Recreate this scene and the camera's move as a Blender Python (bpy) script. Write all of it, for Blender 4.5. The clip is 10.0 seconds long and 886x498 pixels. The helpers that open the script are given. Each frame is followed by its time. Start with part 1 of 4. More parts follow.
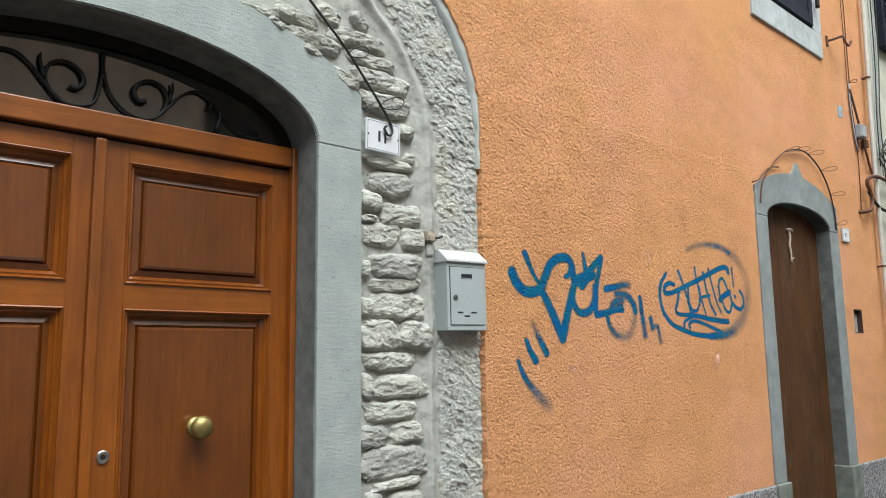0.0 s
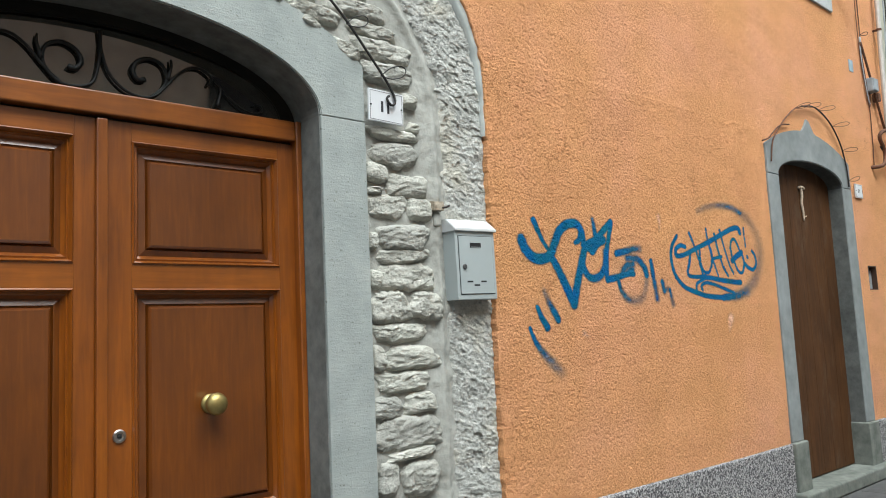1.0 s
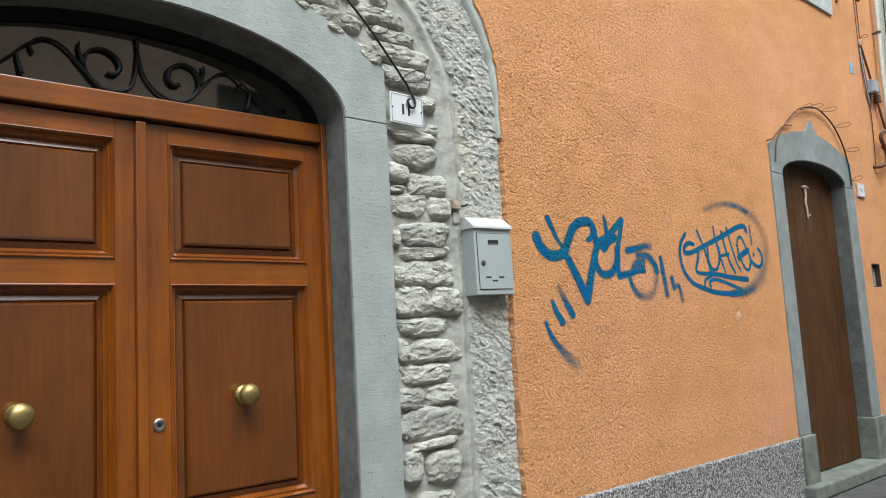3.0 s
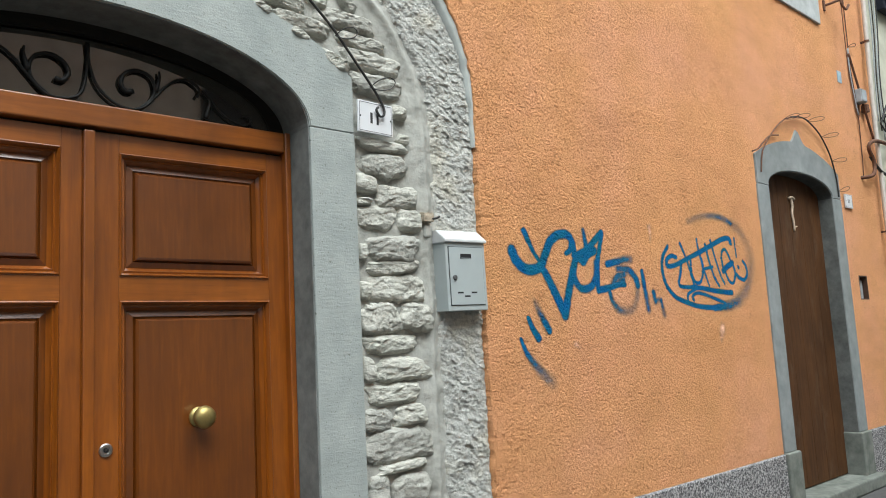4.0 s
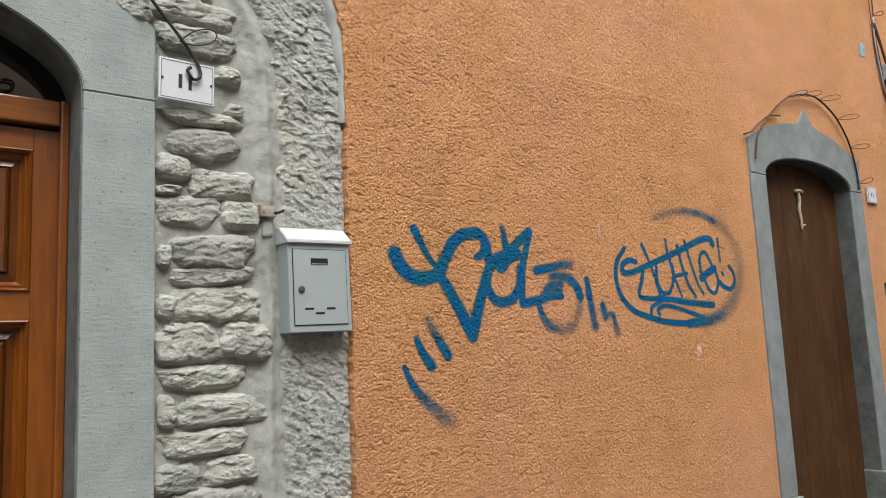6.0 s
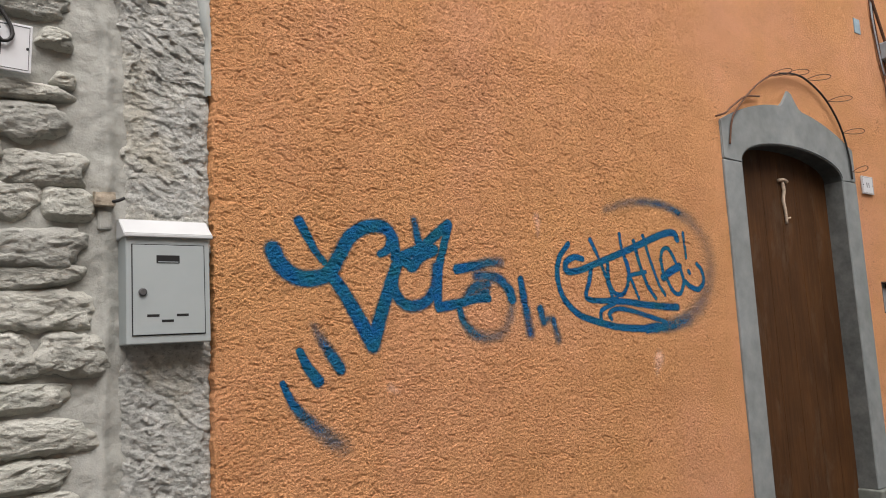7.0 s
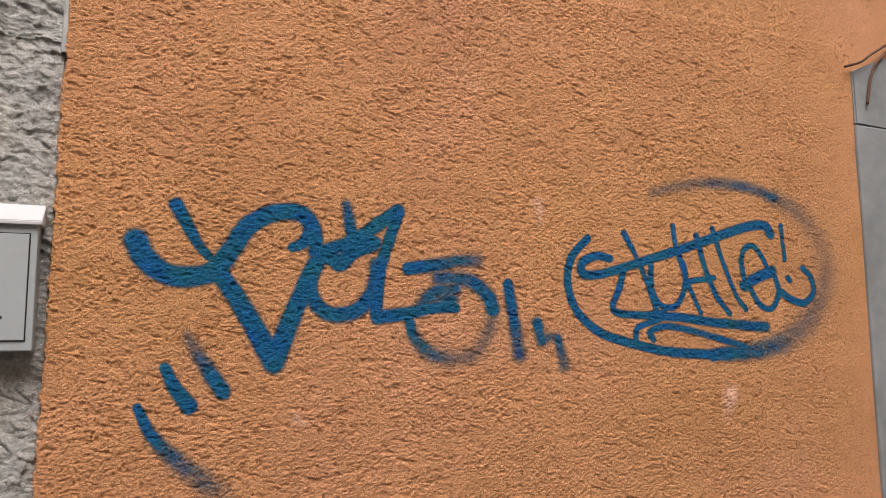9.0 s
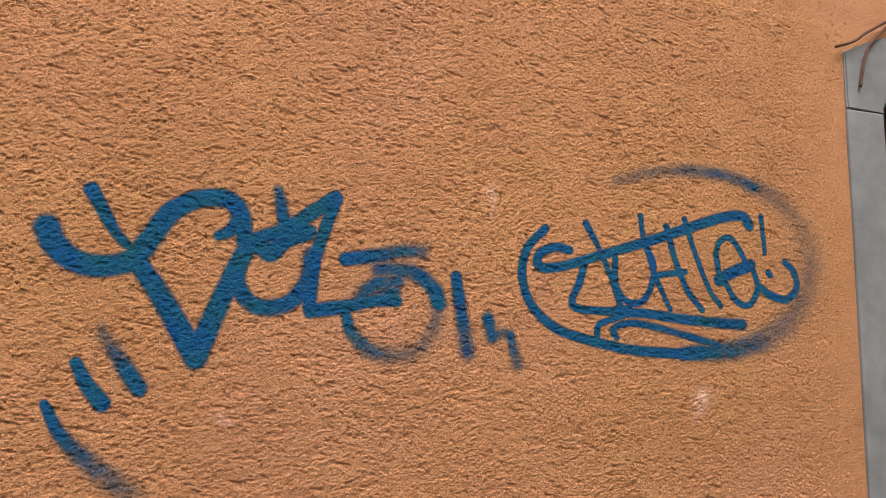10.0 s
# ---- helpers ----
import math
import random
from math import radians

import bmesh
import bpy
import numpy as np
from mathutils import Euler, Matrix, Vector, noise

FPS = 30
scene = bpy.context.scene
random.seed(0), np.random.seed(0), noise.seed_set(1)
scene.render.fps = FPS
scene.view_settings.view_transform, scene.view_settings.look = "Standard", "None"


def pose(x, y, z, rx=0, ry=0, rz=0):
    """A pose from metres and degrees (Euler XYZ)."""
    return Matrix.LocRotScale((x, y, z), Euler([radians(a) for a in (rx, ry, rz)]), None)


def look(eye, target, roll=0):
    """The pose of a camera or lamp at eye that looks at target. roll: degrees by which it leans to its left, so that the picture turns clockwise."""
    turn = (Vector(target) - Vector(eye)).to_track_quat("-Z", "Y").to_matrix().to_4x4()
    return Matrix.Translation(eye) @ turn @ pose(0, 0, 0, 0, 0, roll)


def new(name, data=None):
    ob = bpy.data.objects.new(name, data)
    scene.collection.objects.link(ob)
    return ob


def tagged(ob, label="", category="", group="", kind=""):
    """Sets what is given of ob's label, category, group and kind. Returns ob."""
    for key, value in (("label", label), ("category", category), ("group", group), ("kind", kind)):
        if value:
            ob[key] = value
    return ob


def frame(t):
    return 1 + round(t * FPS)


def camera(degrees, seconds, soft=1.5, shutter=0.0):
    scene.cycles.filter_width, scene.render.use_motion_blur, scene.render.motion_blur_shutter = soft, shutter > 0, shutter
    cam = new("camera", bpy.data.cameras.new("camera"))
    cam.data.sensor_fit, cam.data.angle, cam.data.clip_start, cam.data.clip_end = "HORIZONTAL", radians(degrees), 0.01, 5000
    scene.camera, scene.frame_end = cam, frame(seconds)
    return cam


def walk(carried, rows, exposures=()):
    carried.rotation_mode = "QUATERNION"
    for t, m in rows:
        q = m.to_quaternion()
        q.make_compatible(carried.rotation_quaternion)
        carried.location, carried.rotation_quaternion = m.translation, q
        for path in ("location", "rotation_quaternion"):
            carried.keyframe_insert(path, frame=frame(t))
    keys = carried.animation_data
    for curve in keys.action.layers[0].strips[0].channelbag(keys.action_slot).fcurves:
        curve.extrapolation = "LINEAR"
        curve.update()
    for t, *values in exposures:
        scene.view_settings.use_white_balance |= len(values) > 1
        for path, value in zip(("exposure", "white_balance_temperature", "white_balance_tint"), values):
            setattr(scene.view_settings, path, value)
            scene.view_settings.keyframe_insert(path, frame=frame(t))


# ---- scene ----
cam = camera(60.0, 10.0, soft=1.0)
PATH = [
    (0, (-2.65, -2.386, 1.26), (-1.333, -0.909, 1.548), -0.8),
    (0.5, (-2.626, -2.389, 1.254), (-1.324, -0.888, 1.483), -2.1),
    (1, (-2.629, -2.376, 1.252), (-1.328, -0.873, 1.469), -2.7),
    (1.5, (-2.632, -2.375, 1.252), (-1.329, -0.875, 1.479), -2.6),
    (2, (-2.63, -2.387, 1.247), (-1.331, -0.881, 1.454), -3.8),
    (2.5, (-2.731, -2.385, 1.222), (-1.424, -0.887, 1.437), -3.1),
    (2.7, (-2.766, -2.408, 1.191), (-1.47, -0.902, 1.422), -3.2),
    (4, (-2.613, -2.381, 1.247), (-1.301, -0.892, 1.495), -3.0),
    (4.5, (-2.43, -2.357, 1.254), (-1.126, -0.864, 1.519), -2.6),
    (5, (-2.182, -2.348, 1.275), (-0.916, -0.822, 1.542), -2.8),
    (5.2, (-2.073, -2.332, 1.271), (-0.814, -0.803, 1.546), -2.7),
    (6.3, (-1.464, -2.217, 1.317), (-0.258, -0.642, 1.576), -2.6),
    (6.5, (-1.357, -2.21, 1.31), (-0.156, -0.633, 1.577), -2.6),
    (7, (-1.06, -2.148, 1.329), (0.124, -0.557, 1.592), -2.7),
    (7.5, (-0.746, -2.106, 1.308), (0.313, -0.438, 1.622), -2.2),
    (8, (-0.435, -2.061, 1.306), (0.418, -0.273, 1.581), -0.3),
    (8.5, (-0.224, -2.015, 1.332), (0.563, -0.201, 1.626), -0.4),
    (9, (-0.055, -1.991, 1.377), (0.645, -0.138, 1.653), 0.1),
    (9.5, (0.118, -1.992, 1.352), (0.75, -0.121, 1.664), 1.6),
    (10, (0.203, -1.94, 1.384), (0.838, -0.062, 1.646), 0.7),
]
EXPOSURES = [(0.0, 0.74, 6040, 4), (5.0, 0.69, 6080, 5), (6.5, 0.40, 6480, 11), (8.0, 0.38, 6740, 19), (10.0, 0.42, 6790, 20)]
walk(cam, [(t, look(eye, target, roll)) for t, eye, target, roll in PATH],
     exposures=EXPOSURES)

# ---- world and light ----
world = bpy.data.worlds.new("overcast_sky")
scene.world = world
world.use_nodes = True
wn, wl = world.node_tree.nodes, world.node_tree.links
sky = wn.new("ShaderNodeTexSky")
sky.sky_type, sky.sun_disc = "NISHITA", False
sky.sun_elevation, sky.sun_rotation = radians(60), radians(194)
sky.dust_density, sky.air_density = 4.0, 1.0
grey = wn.new("ShaderNodeHueSaturation")
grey.inputs["Saturation"].default_value = 0.25
wl.new(sky.outputs[0], grey.inputs["Color"])
wl.new(grey.outputs[0], wn["Background"].inputs[0])
wn["Background"].inputs[1].default_value = 0.15

sun = new("sun", bpy.data.lights.new("sun", "SUN"))
sun.data.energy, sun.data.angle, sun.data.color = 2.7, radians(46), (1.0, 0.98, 0.95)
sun.matrix_world = look((-0.9, -3.6, 8.0), (0.0, 0.0, 1.5))

# ---- helpers for meshes ----


def part(name, bm, material, parent=None, label="", smooth=False):
    me = bpy.data.meshes.new(name)
    bmesh.ops.recalc_face_normals(bm, faces=bm.faces)
    bm.to_mesh(me)
    bm.free()
    if smooth:
        me.shade_smooth()
    me.materials.append(material)
    ob = new(name, me)
    if parent:
        ob.parent = parent
    return tagged(ob, label)


def thing(name, label, category, at=(0, 0, 0), kind="", group=""):
    ob = new(name)
    ob.location = at
    ob.empty_display_size = 0.05
    return tagged(ob, label, category, group, kind)


def add_box(bm, x0, x1, y0, y1, z0, z1, bevel=0.0, segments=2):
    made = bmesh.ops.create_cube(bm, size=1.0, matrix=Matrix.LocRotScale(
        ((x0 + x1) / 2, (y0 + y1) / 2, (z0 + z1) / 2), None, (x1 - x0, y1 - y0, z1 - z0)))
    if bevel:
        edges = list({e for v in made["verts"] for e in v.link_edges})
        bmesh.ops.bevel(bm, geom=edges, offset=bevel, segments=segments, affect="EDGES", profile=0.5)
    return bm


def box(name, dims, material, parent=None, label="", bevel=0.003, segments=2):
    return part(name, add_box(bmesh.new(), *dims, bevel, segments), material, parent, label)


def spline(points, step=0.01):
    """A smooth line through the points."""
    p = [Vector(q) for q in points]
    if len(p) == 2:
        n = max(2, int((p[1] - p[0]).length / step))
        return [p[0].lerp(p[1], i / n) for i in range(n + 1)]
    p = [2 * p[0] - p[1]] + p + [2 * p[-1] - p[-2]]
    out = []
    for a, b, c, d in zip(p, p[1:], p[2:], p[3:]):
        n = max(2, int((c - b).length / step))
        for i in range(n):
            t = i / n
            out.append(0.5 * (2 * b + (c - a) * t + (2 * a - 5 * b + 4 * c - d) * t * t + (3 * b - a - 3 * c + d) * t ** 3))
    return out + [p[-2]]


def add_tube(bm, points, radius, sides=8, step=0.012, taper=1.0):
    path = spline(points, step)
    side = Vector((0, 1, 0.013))
    rings = []
    for i, q in enumerate(path):
        ahead = (path[min(i + 1, len(path) - 1)] - path[max(i - 1, 0)]).normalized()
        u = ahead.cross(side)
        u = (u if u.length > 1e-4 else ahead.cross(Vector((1, 0, 0)))).normalized()
        v = ahead.cross(u)
        r = radius * (1 + (taper - 1) * i / len(path))
        rings.append([bm.verts.new(q + r * (math.cos(a) * u + math.sin(a) * v)) for a in
                      (2 * math.pi * k / sides for k in range(sides))])
    for a, b in zip(rings, rings[1:]):
        for k in range(sides):
            bm.faces.new((a[k], a[(k + 1) % sides], b[(k + 1) % sides], b[k]))
    bm.faces.new(rings[0])
    bm.faces.new(rings[-1][::-1])
    return bm


def tube(name, points, radius, material, parent=None, label="", sides=8, step=0.012, taper=1.0):
    return part(name, add_tube(bmesh.new(), points, radius, sides, step, taper), material, parent, label, smooth=True)


def lathe(bm, profile, axis_origin, sides=28):
    """A turned form about an axis towards the street; profile: (radius, distance out)."""
    ox, oy, oz = axis_origin
    rings = [[bm.verts.new((ox + r * math.cos(a), oy - d, oz + r * math.sin(a))) for a in
              (2 * math.pi * k / sides for k in range(sides))] for r, d in profile]
    for a, b in zip(rings, rings[1:]):
        for k in range(sides):
            bm.faces.new((a[k], a[(k + 1) % sides], b[(k + 1) % sides], b[k]))
    bm.faces.new(rings[-1])
    return bm


TABLE = np.random.RandomState(7).rand(512, 512)


def vnoise(x, z, sx, sz, seed=0):
    """Smooth noise from 0 to 1 over arrays of places, with grains of sx by sz metres."""
    u, v = np.asarray(x) / sx + 37.3 * seed + 1000, np.asarray(z) / sz + 91.7 * seed + 1000
    i, j = np.floor(u).astype(int), np.floor(v).astype(int)
    a, b = u - i, v - j
    a, b = a * a * (3 - 2 * a), b * b * (3 - 2 * b)
    g = lambda p, q: TABLE[p % 512, q % 512]
    return (g(i, j) * (1 - a) + g(i + 1, j) * a) * (1 - b) + (g(i, j + 1) * (1 - a) + g(i + 1, j + 1) * a) * b


def stucco(x, z):
    """How far the rough plaster stands back or proud (negative is proud)."""
    broad = vnoise(x, z, 0.35, 0.25, 1) - 0.5
    rough = np.clip((2.28 - x) / 0.25, 0, 1) * np.clip((3.35 - z) / 0.3, 0, 1)
    patch = 0.5 * vnoise(x, z, 0.10, 0.040, 5) + 0.5 * vnoise(x + 0.3 * z, z, 0.035, 0.014, 6)
    calm = 0.15 * np.clip((x - 1.2) / 0.9, 0, 1)
    cluster = 0.42 + 0.85 * np.clip((patch - 0.12 - calm) / 0.42, 0, 1)
    blobs = vnoise(x + 0.4 * z, z - 0.2 * x, 0.0088, 0.0062, 2)
    fine = vnoise(x - 0.3 * z, z + 0.15 * x, 0.0060, 0.0045, 4)
    h = 0.6 * blobs + 0.4 * fine
    spread = np.clip((patch - 0.26 - calm) / 0.20, 0.0, 1)
    pits = np.clip((0.27 + 0.075 * spread - h) / 0.10, 0, 1)
    holes = np.clip((0.15 + 0.09 * spread - vnoise(x, z + 0.2 * x, 0.021, 0.012, 9)) / 0.08, 0, 1) * np.clip(fine * 1.6, 0, 1)
    crumbs = np.clip((h - 0.66 + 0.05 * spread) / 0.12, 0, 1)
    return 0.004 * broad + rough * (0.0020 * pits + 0.0037 * holes - 0.0014 * crumbs - cluster * 0.0014 * (fine - 0.5))


def facets(x, z, sx, sz, seed=0):
    """Broken stone: cells of about sx by sz metres, each a tilted plane of its own, from about -0.5 to 0.5."""
    u, v = np.asarray(x) / sx + 53.1 * seed + 1000, np.asarray(z) / sz + 17.9 * seed + 1000
    i, j = np.floor(u).astype(int), np.floor(v).astype(int)
    near, height = np.full(u.shape, 9.0), np.zeros(u.shape)
    for di in (-1, 0, 1):
        for dj in (-1, 0, 1):
            p, q = i + di, j + dj
            du, dv = u - p - TABLE[p % 512, q % 512], v - q - TABLE[(p + 131) % 512, (q + 57) % 512]
            d = du * du + dv * dv
            h = (0.45 * (TABLE[(p + 211) % 512, (q + 307) % 512] - 0.5) + 0.9 * (TABLE[(p + 17) % 512, (q + 401) % 512] - 0.5) * du
                 + 0.9 * (TABLE[(p + 349) % 512, (q + 89) % 512] - 0.5) * dv)
            height = np.where(d < near, h, height)
            near = np.minimum(near, d)
    return height


def hewn(x, z, seed=0):
    """Rough pick-dressed stone, in metres."""
    big = vnoise(x, z, 0.13, 0.085, 11 + seed)
    warp = 0.012 * (vnoise(x, z, 0.03, 0.03, 18 + seed) - 0.5)
    plane = facets(x - 0.8 * z + warp, z + 0.6 * x - warp, 0.060, 0.028, 12 + seed)
    chip = facets(x - 0.5 * z - warp, z + 0.5 * x + warp, 0.021, 0.012, 13 + seed)
    grit = vnoise(x, z, 0.0085, 0.007, 14 + seed)
    return 0.009 * (big - 0.5) + 0.013 * plane + 0.0062 * chip + 0.0030 * (grit - 0.5)


def sheet(px, py, pz):
    """Vertices and faces of a grid given as three arrays."""
    n, m = px.shape
    verts = np.stack([px, py, pz], -1).reshape(-1, 3)
    k = np.arange(n * m).reshape(n, m)
    faces = np.stack([k[:-1, :-1], k[:-1, 1:], k[1:, 1:], k[1:, :-1]], -1).reshape(-1, 4)
    return verts, faces


def joined(sheets):
    verts, faces, base = [], [], 0
    for v, f in sheets:
        verts.append(v)
        faces.append(f + base)
        base += len(v)
    return np.concatenate(verts), np.concatenate(faces)


def mesh_fast(name, verts, faces, material, parent=None, label="", smooth=True):
    me = bpy.data.meshes.new(name)
    me.vertices.add(len(verts))
    me.vertices.foreach_set("co", np.asarray(verts, np.float32).ravel())
    me.loops.add(faces.size)
    me.loops.foreach_set("vertex_index", faces.astype(np.int32).ravel())
    me.polygons.add(len(faces))
    me.polygons.foreach_set("loop_start", np.arange(0, faces.size, 4, dtype=np.int32))
    me.update(calc_edges=True)
    me.validate()
    if smooth:
        me.shade_smooth()
    me.materials.append(material)
    ob = new(name, me)
    if parent:
        ob.parent = parent
    return tagged(ob, label)


# ---- materials ----


class Mat:
    """A node material with short ways to add noise, ramps and bump."""

    def __init__(self, name, rough=0.8, metal=0.0, spec=0.4):
        self.m = bpy.data.materials.new(name)
        self.m.use_nodes = True
        self.n, self.l = self.m.node_tree.nodes, self.m.node_tree.links
        self.b = self.n["Principled BSDF"]
        self.b.inputs["Roughness"].default_value = rough
        self.b.inputs["Metallic"].default_value = metal
        self.b.inputs["Specular IOR Level"].default_value = spec
        self.place = self.n.new("ShaderNodeNewGeometry").outputs["Position"]

    def noise(self, scale, detail=4.0, rough=0.55, stretch=(1, 1, 1), distort=0.0):
        mp = self.n.new("ShaderNodeMapping")
        mp.inputs["Scale"].default_value = stretch
        self.l.new(self.place, mp.inputs["Vector"])
        t = self.n.new("ShaderNodeTexNoise")
        t.inputs["Scale"].default_value, t.inputs["Detail"].default_value = scale, detail
        t.inputs["Roughness"].default_value, t.inputs["Distortion"].default_value = rough, distort
        self.l.new(mp.outputs[0], t.inputs["Vector"])
        return t.outputs["Fac"]

    def ramp(self, fac, stops, constant=False):
        r = self.n.new("ShaderNodeValToRGB")
        e = r.color_ramp.elements
        if constant:
            r.color_ramp.interpolation = "CONSTANT"
        while len(e) < len(stops):
            e.new(0.5)
        for k, (p, c) in zip(e, stops):
            k.position, k.color = p, (*c, 1) if len(c) == 3 else c
        self.l.new(fac, r.inputs[0])
        return r.outputs[0]

    def mix(self, fac, a, b, mode="MIX"):
        x = self.n.new("ShaderNodeMix")
        x.data_type, x.blend_type = "RGBA", mode
        for socket, value in ((x.inputs[0], fac), (x.inputs[6], a), (x.inputs[7], b)):
            if isinstance(value, (int, float)):
                socket.default_value = value
            elif isinstance(value, tuple):
                socket.default_value = (*value, 1)
            else:
                self.l.new(value, socket)
        return x.outputs[2]

    def random(self):
        return self.n.new("ShaderNodeObjectInfo").outputs["Random"]

    def colour(self, socket):
        if isinstance(socket, tuple):
            self.b.inputs["Base Color"].default_value = (*socket, 1)
        else:
            self.l.new(socket, self.b.inputs["Base Color"])
        return self

    def roughness(self, fac, low, high):
        r = self.n.new("ShaderNodeMapRange")
        r.inputs[3].default_value, r.inputs[4].default_value = low, high
        self.l.new(fac, r.inputs[0])
        self.l.new(r.outputs[0], self.b.inputs["Roughness"])

    def bump(self, fac, strength, distance):
        u = self.n.new("ShaderNodeBump")
        u.inputs["Strength"].default_value, u.inputs["Distance"].default_value = strength, distance
        self.l.new(fac, u.inputs["Height"])
        old = self.b.inputs["Normal"].links
        if old:
            self.l.new(old[0].from_socket, u.inputs["Normal"])
        self.l.new(u.outputs[0], self.b.inputs["Normal"])
        return self


def speckled(name, dark, light, scale, rough=0.85, bump=0.3, broad=3.0, spec=0.3):
    m = Mat(name, rough, spec=spec)
    tone = m.ramp(m.noise(scale, 5, 0.65), [(0.3, dark), (0.7, light)])
    stain = m.ramp(m.noise(broad, 5, 0.6), [(0.3, (0.72, 0.72, 0.7)), (0.65, (1.0, 1.0, 1.0))])
    m.colour(m.mix(0.8, tone, stain, "MULTIPLY"))
    m.bump(m.noise(scale * 1.5, 4, 0.6), bump, 0.004)
    return m


# orange rough-cast plaster
m = Mat("orange_plaster", 0.95, spec=0.1)
tone = m.ramp(m.noise(0.9, 5, 0.6), [(0.32, (0.85, 0.440, 0.188)), (0.5, (0.88, 0.446, 0.212)), (0.68, (0.90, 0.458, 0.258))])
streak = m.ramp(m.noise(2.8, 7, 0.68, (0.8, 1, 1.4)), [(0.33, (0.90, 0.88, 0.86)), (0.6, (1.03, 1.03, 1.04))])
# plaster grain; its dark end also stands in for shade in fine pits
grain = m.ramp(m.noise(290, 3, 0.75, (0.8, 1, 1.15)), [(0.37, (0.55, 0.48, 0.43)), (0.46, (0.97, 0.96, 0.95)), (0.64, (1.18, 1.17, 1.16))])
pale = m.ramp(m.noise(9, 3, 0.5), [(0.72, (0, 0, 0)), (0.85, (0.35, 0.35, 0.35))])
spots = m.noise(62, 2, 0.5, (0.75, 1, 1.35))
# dark dots put the shadow of sparse pits into the colour
pit_shade = m.ramp(m.mix(0.45, spots, m.noise(6, 3, 0.6)), [(0.61, (1, 1, 1)), (0.635, (0.74, 0.67, 0.63))])
base = m.mix(1.0, m.mix(0.65, m.mix(1.0, tone, streak, "MULTIPLY"), grain, "MULTIPLY"), pit_shade, "MULTIPLY")
m.colour(m.mix(pale, base, (0.66, 0.38, 0.22)))
m.bump(m.noise(240, 4, 0.75, (0.8, 1, 1.15)), 1.0, 0.011).bump(m.noise(400, 2, 0.6), 0.7, 0.005)
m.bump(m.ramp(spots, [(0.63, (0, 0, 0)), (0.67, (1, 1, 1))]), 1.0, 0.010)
PLASTER = m.m

# blue spray paint
m = Mat("blue_spray_paint", 0.8, spec=0.12)
blue = m.ramp(m.noise(9, 5, 0.65), [(0.34, (0.012, 0.178, 0.265)), (0.5, (0.008, 0.158, 0.330)), (0.66, (0.006, 0.138, 0.415))])
m.bump(m.noise(240, 4, 0.75, (0.8, 1, 1.15)), 1.0, 0.013)
cover = m.n.new("ShaderNodeAttribute")
cover.attribute_name = "coverage"
m.colour(m.mix(m.ramp(cover.outputs["Fac"], [(0.25, (0, 0, 0)), (0.75, (1, 1, 1))]), (0.020, 0.175, 0.235), blue))
speck = m.noise(170, 3, 0.7)
add = m.n.new("ShaderNodeMath")
add.operation = "ADD"
m.l.new(cover.outputs["Fac"], add.inputs[0])
half = m.n.new("ShaderNodeMath")
half.operation, half.inputs[1].default_value, half.inputs[2].default_value = "MULTIPLY_ADD", 0.7, -0.35
m.l.new(speck, half.inputs[0])
m.l.new(half.outputs[0], add.inputs[1])
edge = m.n.new("ShaderNodeMapRange")
edge.interpolation_type = "SMOOTHSTEP"
edge.inputs[1].default_value, edge.inputs[2].default_value = 0.0, 0.98
edge.inputs[4].default_value = 0.97
m.l.new(add.outputs[0], edge.inputs[0])
m.l.new(edge.outputs[0], m.b.inputs["Alpha"])
SPRAY = m.m

# dressed grey sandstone
m = Mat("grey_sandstone", 0.85, spec=0.3)
tone = m.ramp(m.noise(5, 6, 0.65), [(0.3, (0.262, 0.292, 0.280)), (0.6, (0.335, 0.364, 0.348)), (0.8, (0.39, 0.412, 0.387))])
chisel = m.ramp(m.noise(48, 5, 0.65, (0.3, 1, 2.2)), [(0.3, (0.93, 0.935, 0.935)), (0.65, (1, 1, 1))])
dots = m.ramp(m.noise(90, 2, 0.5), [(0.28, (0.55, 0.55, 0.5)), (0.35, (1, 1, 1))])
m.colour(m.mix(1.0, m.mix(0.75, tone, chisel, "MULTIPLY"), dots, "MULTIPLY"))
m.bump(m.noise(60, 5, 0.65, (0.4, 1, 1.9)), 0.35, 0.005).bump(m.noise(160, 3, 0.6), 0.35, 0.003)
SANDSTONE = m.m
WORN_STONE = speckled("worn_step_stone", (0.12, 0.134, 0.117), (0.235, 0.250, 0.222), 10, 0.85, 0.35, 2.5).m
# reveal stone: weathering plus the shade of the recess in one darker colour
MID_STONE = speckled("weathered_shaded_reveal_stone", (0.105, 0.113, 0.108), (0.20, 0.21, 0.20), 14, 0.85, 0.3, 3).m
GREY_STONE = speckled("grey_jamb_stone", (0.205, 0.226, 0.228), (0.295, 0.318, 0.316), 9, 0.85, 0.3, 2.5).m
# small arch soffit: weathering and shade both put into the dark colour
DARK_STONE = speckled("weathered_shaded_soffit_stone", (0.052, 0.056, 0.054), (0.11, 0.116, 0.11), 16, 0.85, 0.35, 3).m

# pick-dressed band stone, rubble and lime mortar
m = Mat("hewn_limestone", 0.9, spec=0.25)
tone = m.ramp(m.noise(38, 6, 0.7), [(0.3, (0.40, 0.408, 0.385)), (0.5, (0.60, 0.608, 0.575)), (0.7, (0.74, 0.745, 0.705))])
warm = m.ramp(m.noise(5, 5, 0.6), [(0.35, (0.84, 0.84, 0.82)), (0.5, (0.98, 0.98, 0.97)), (0.68, (1.0, 0.96, 0.87))])
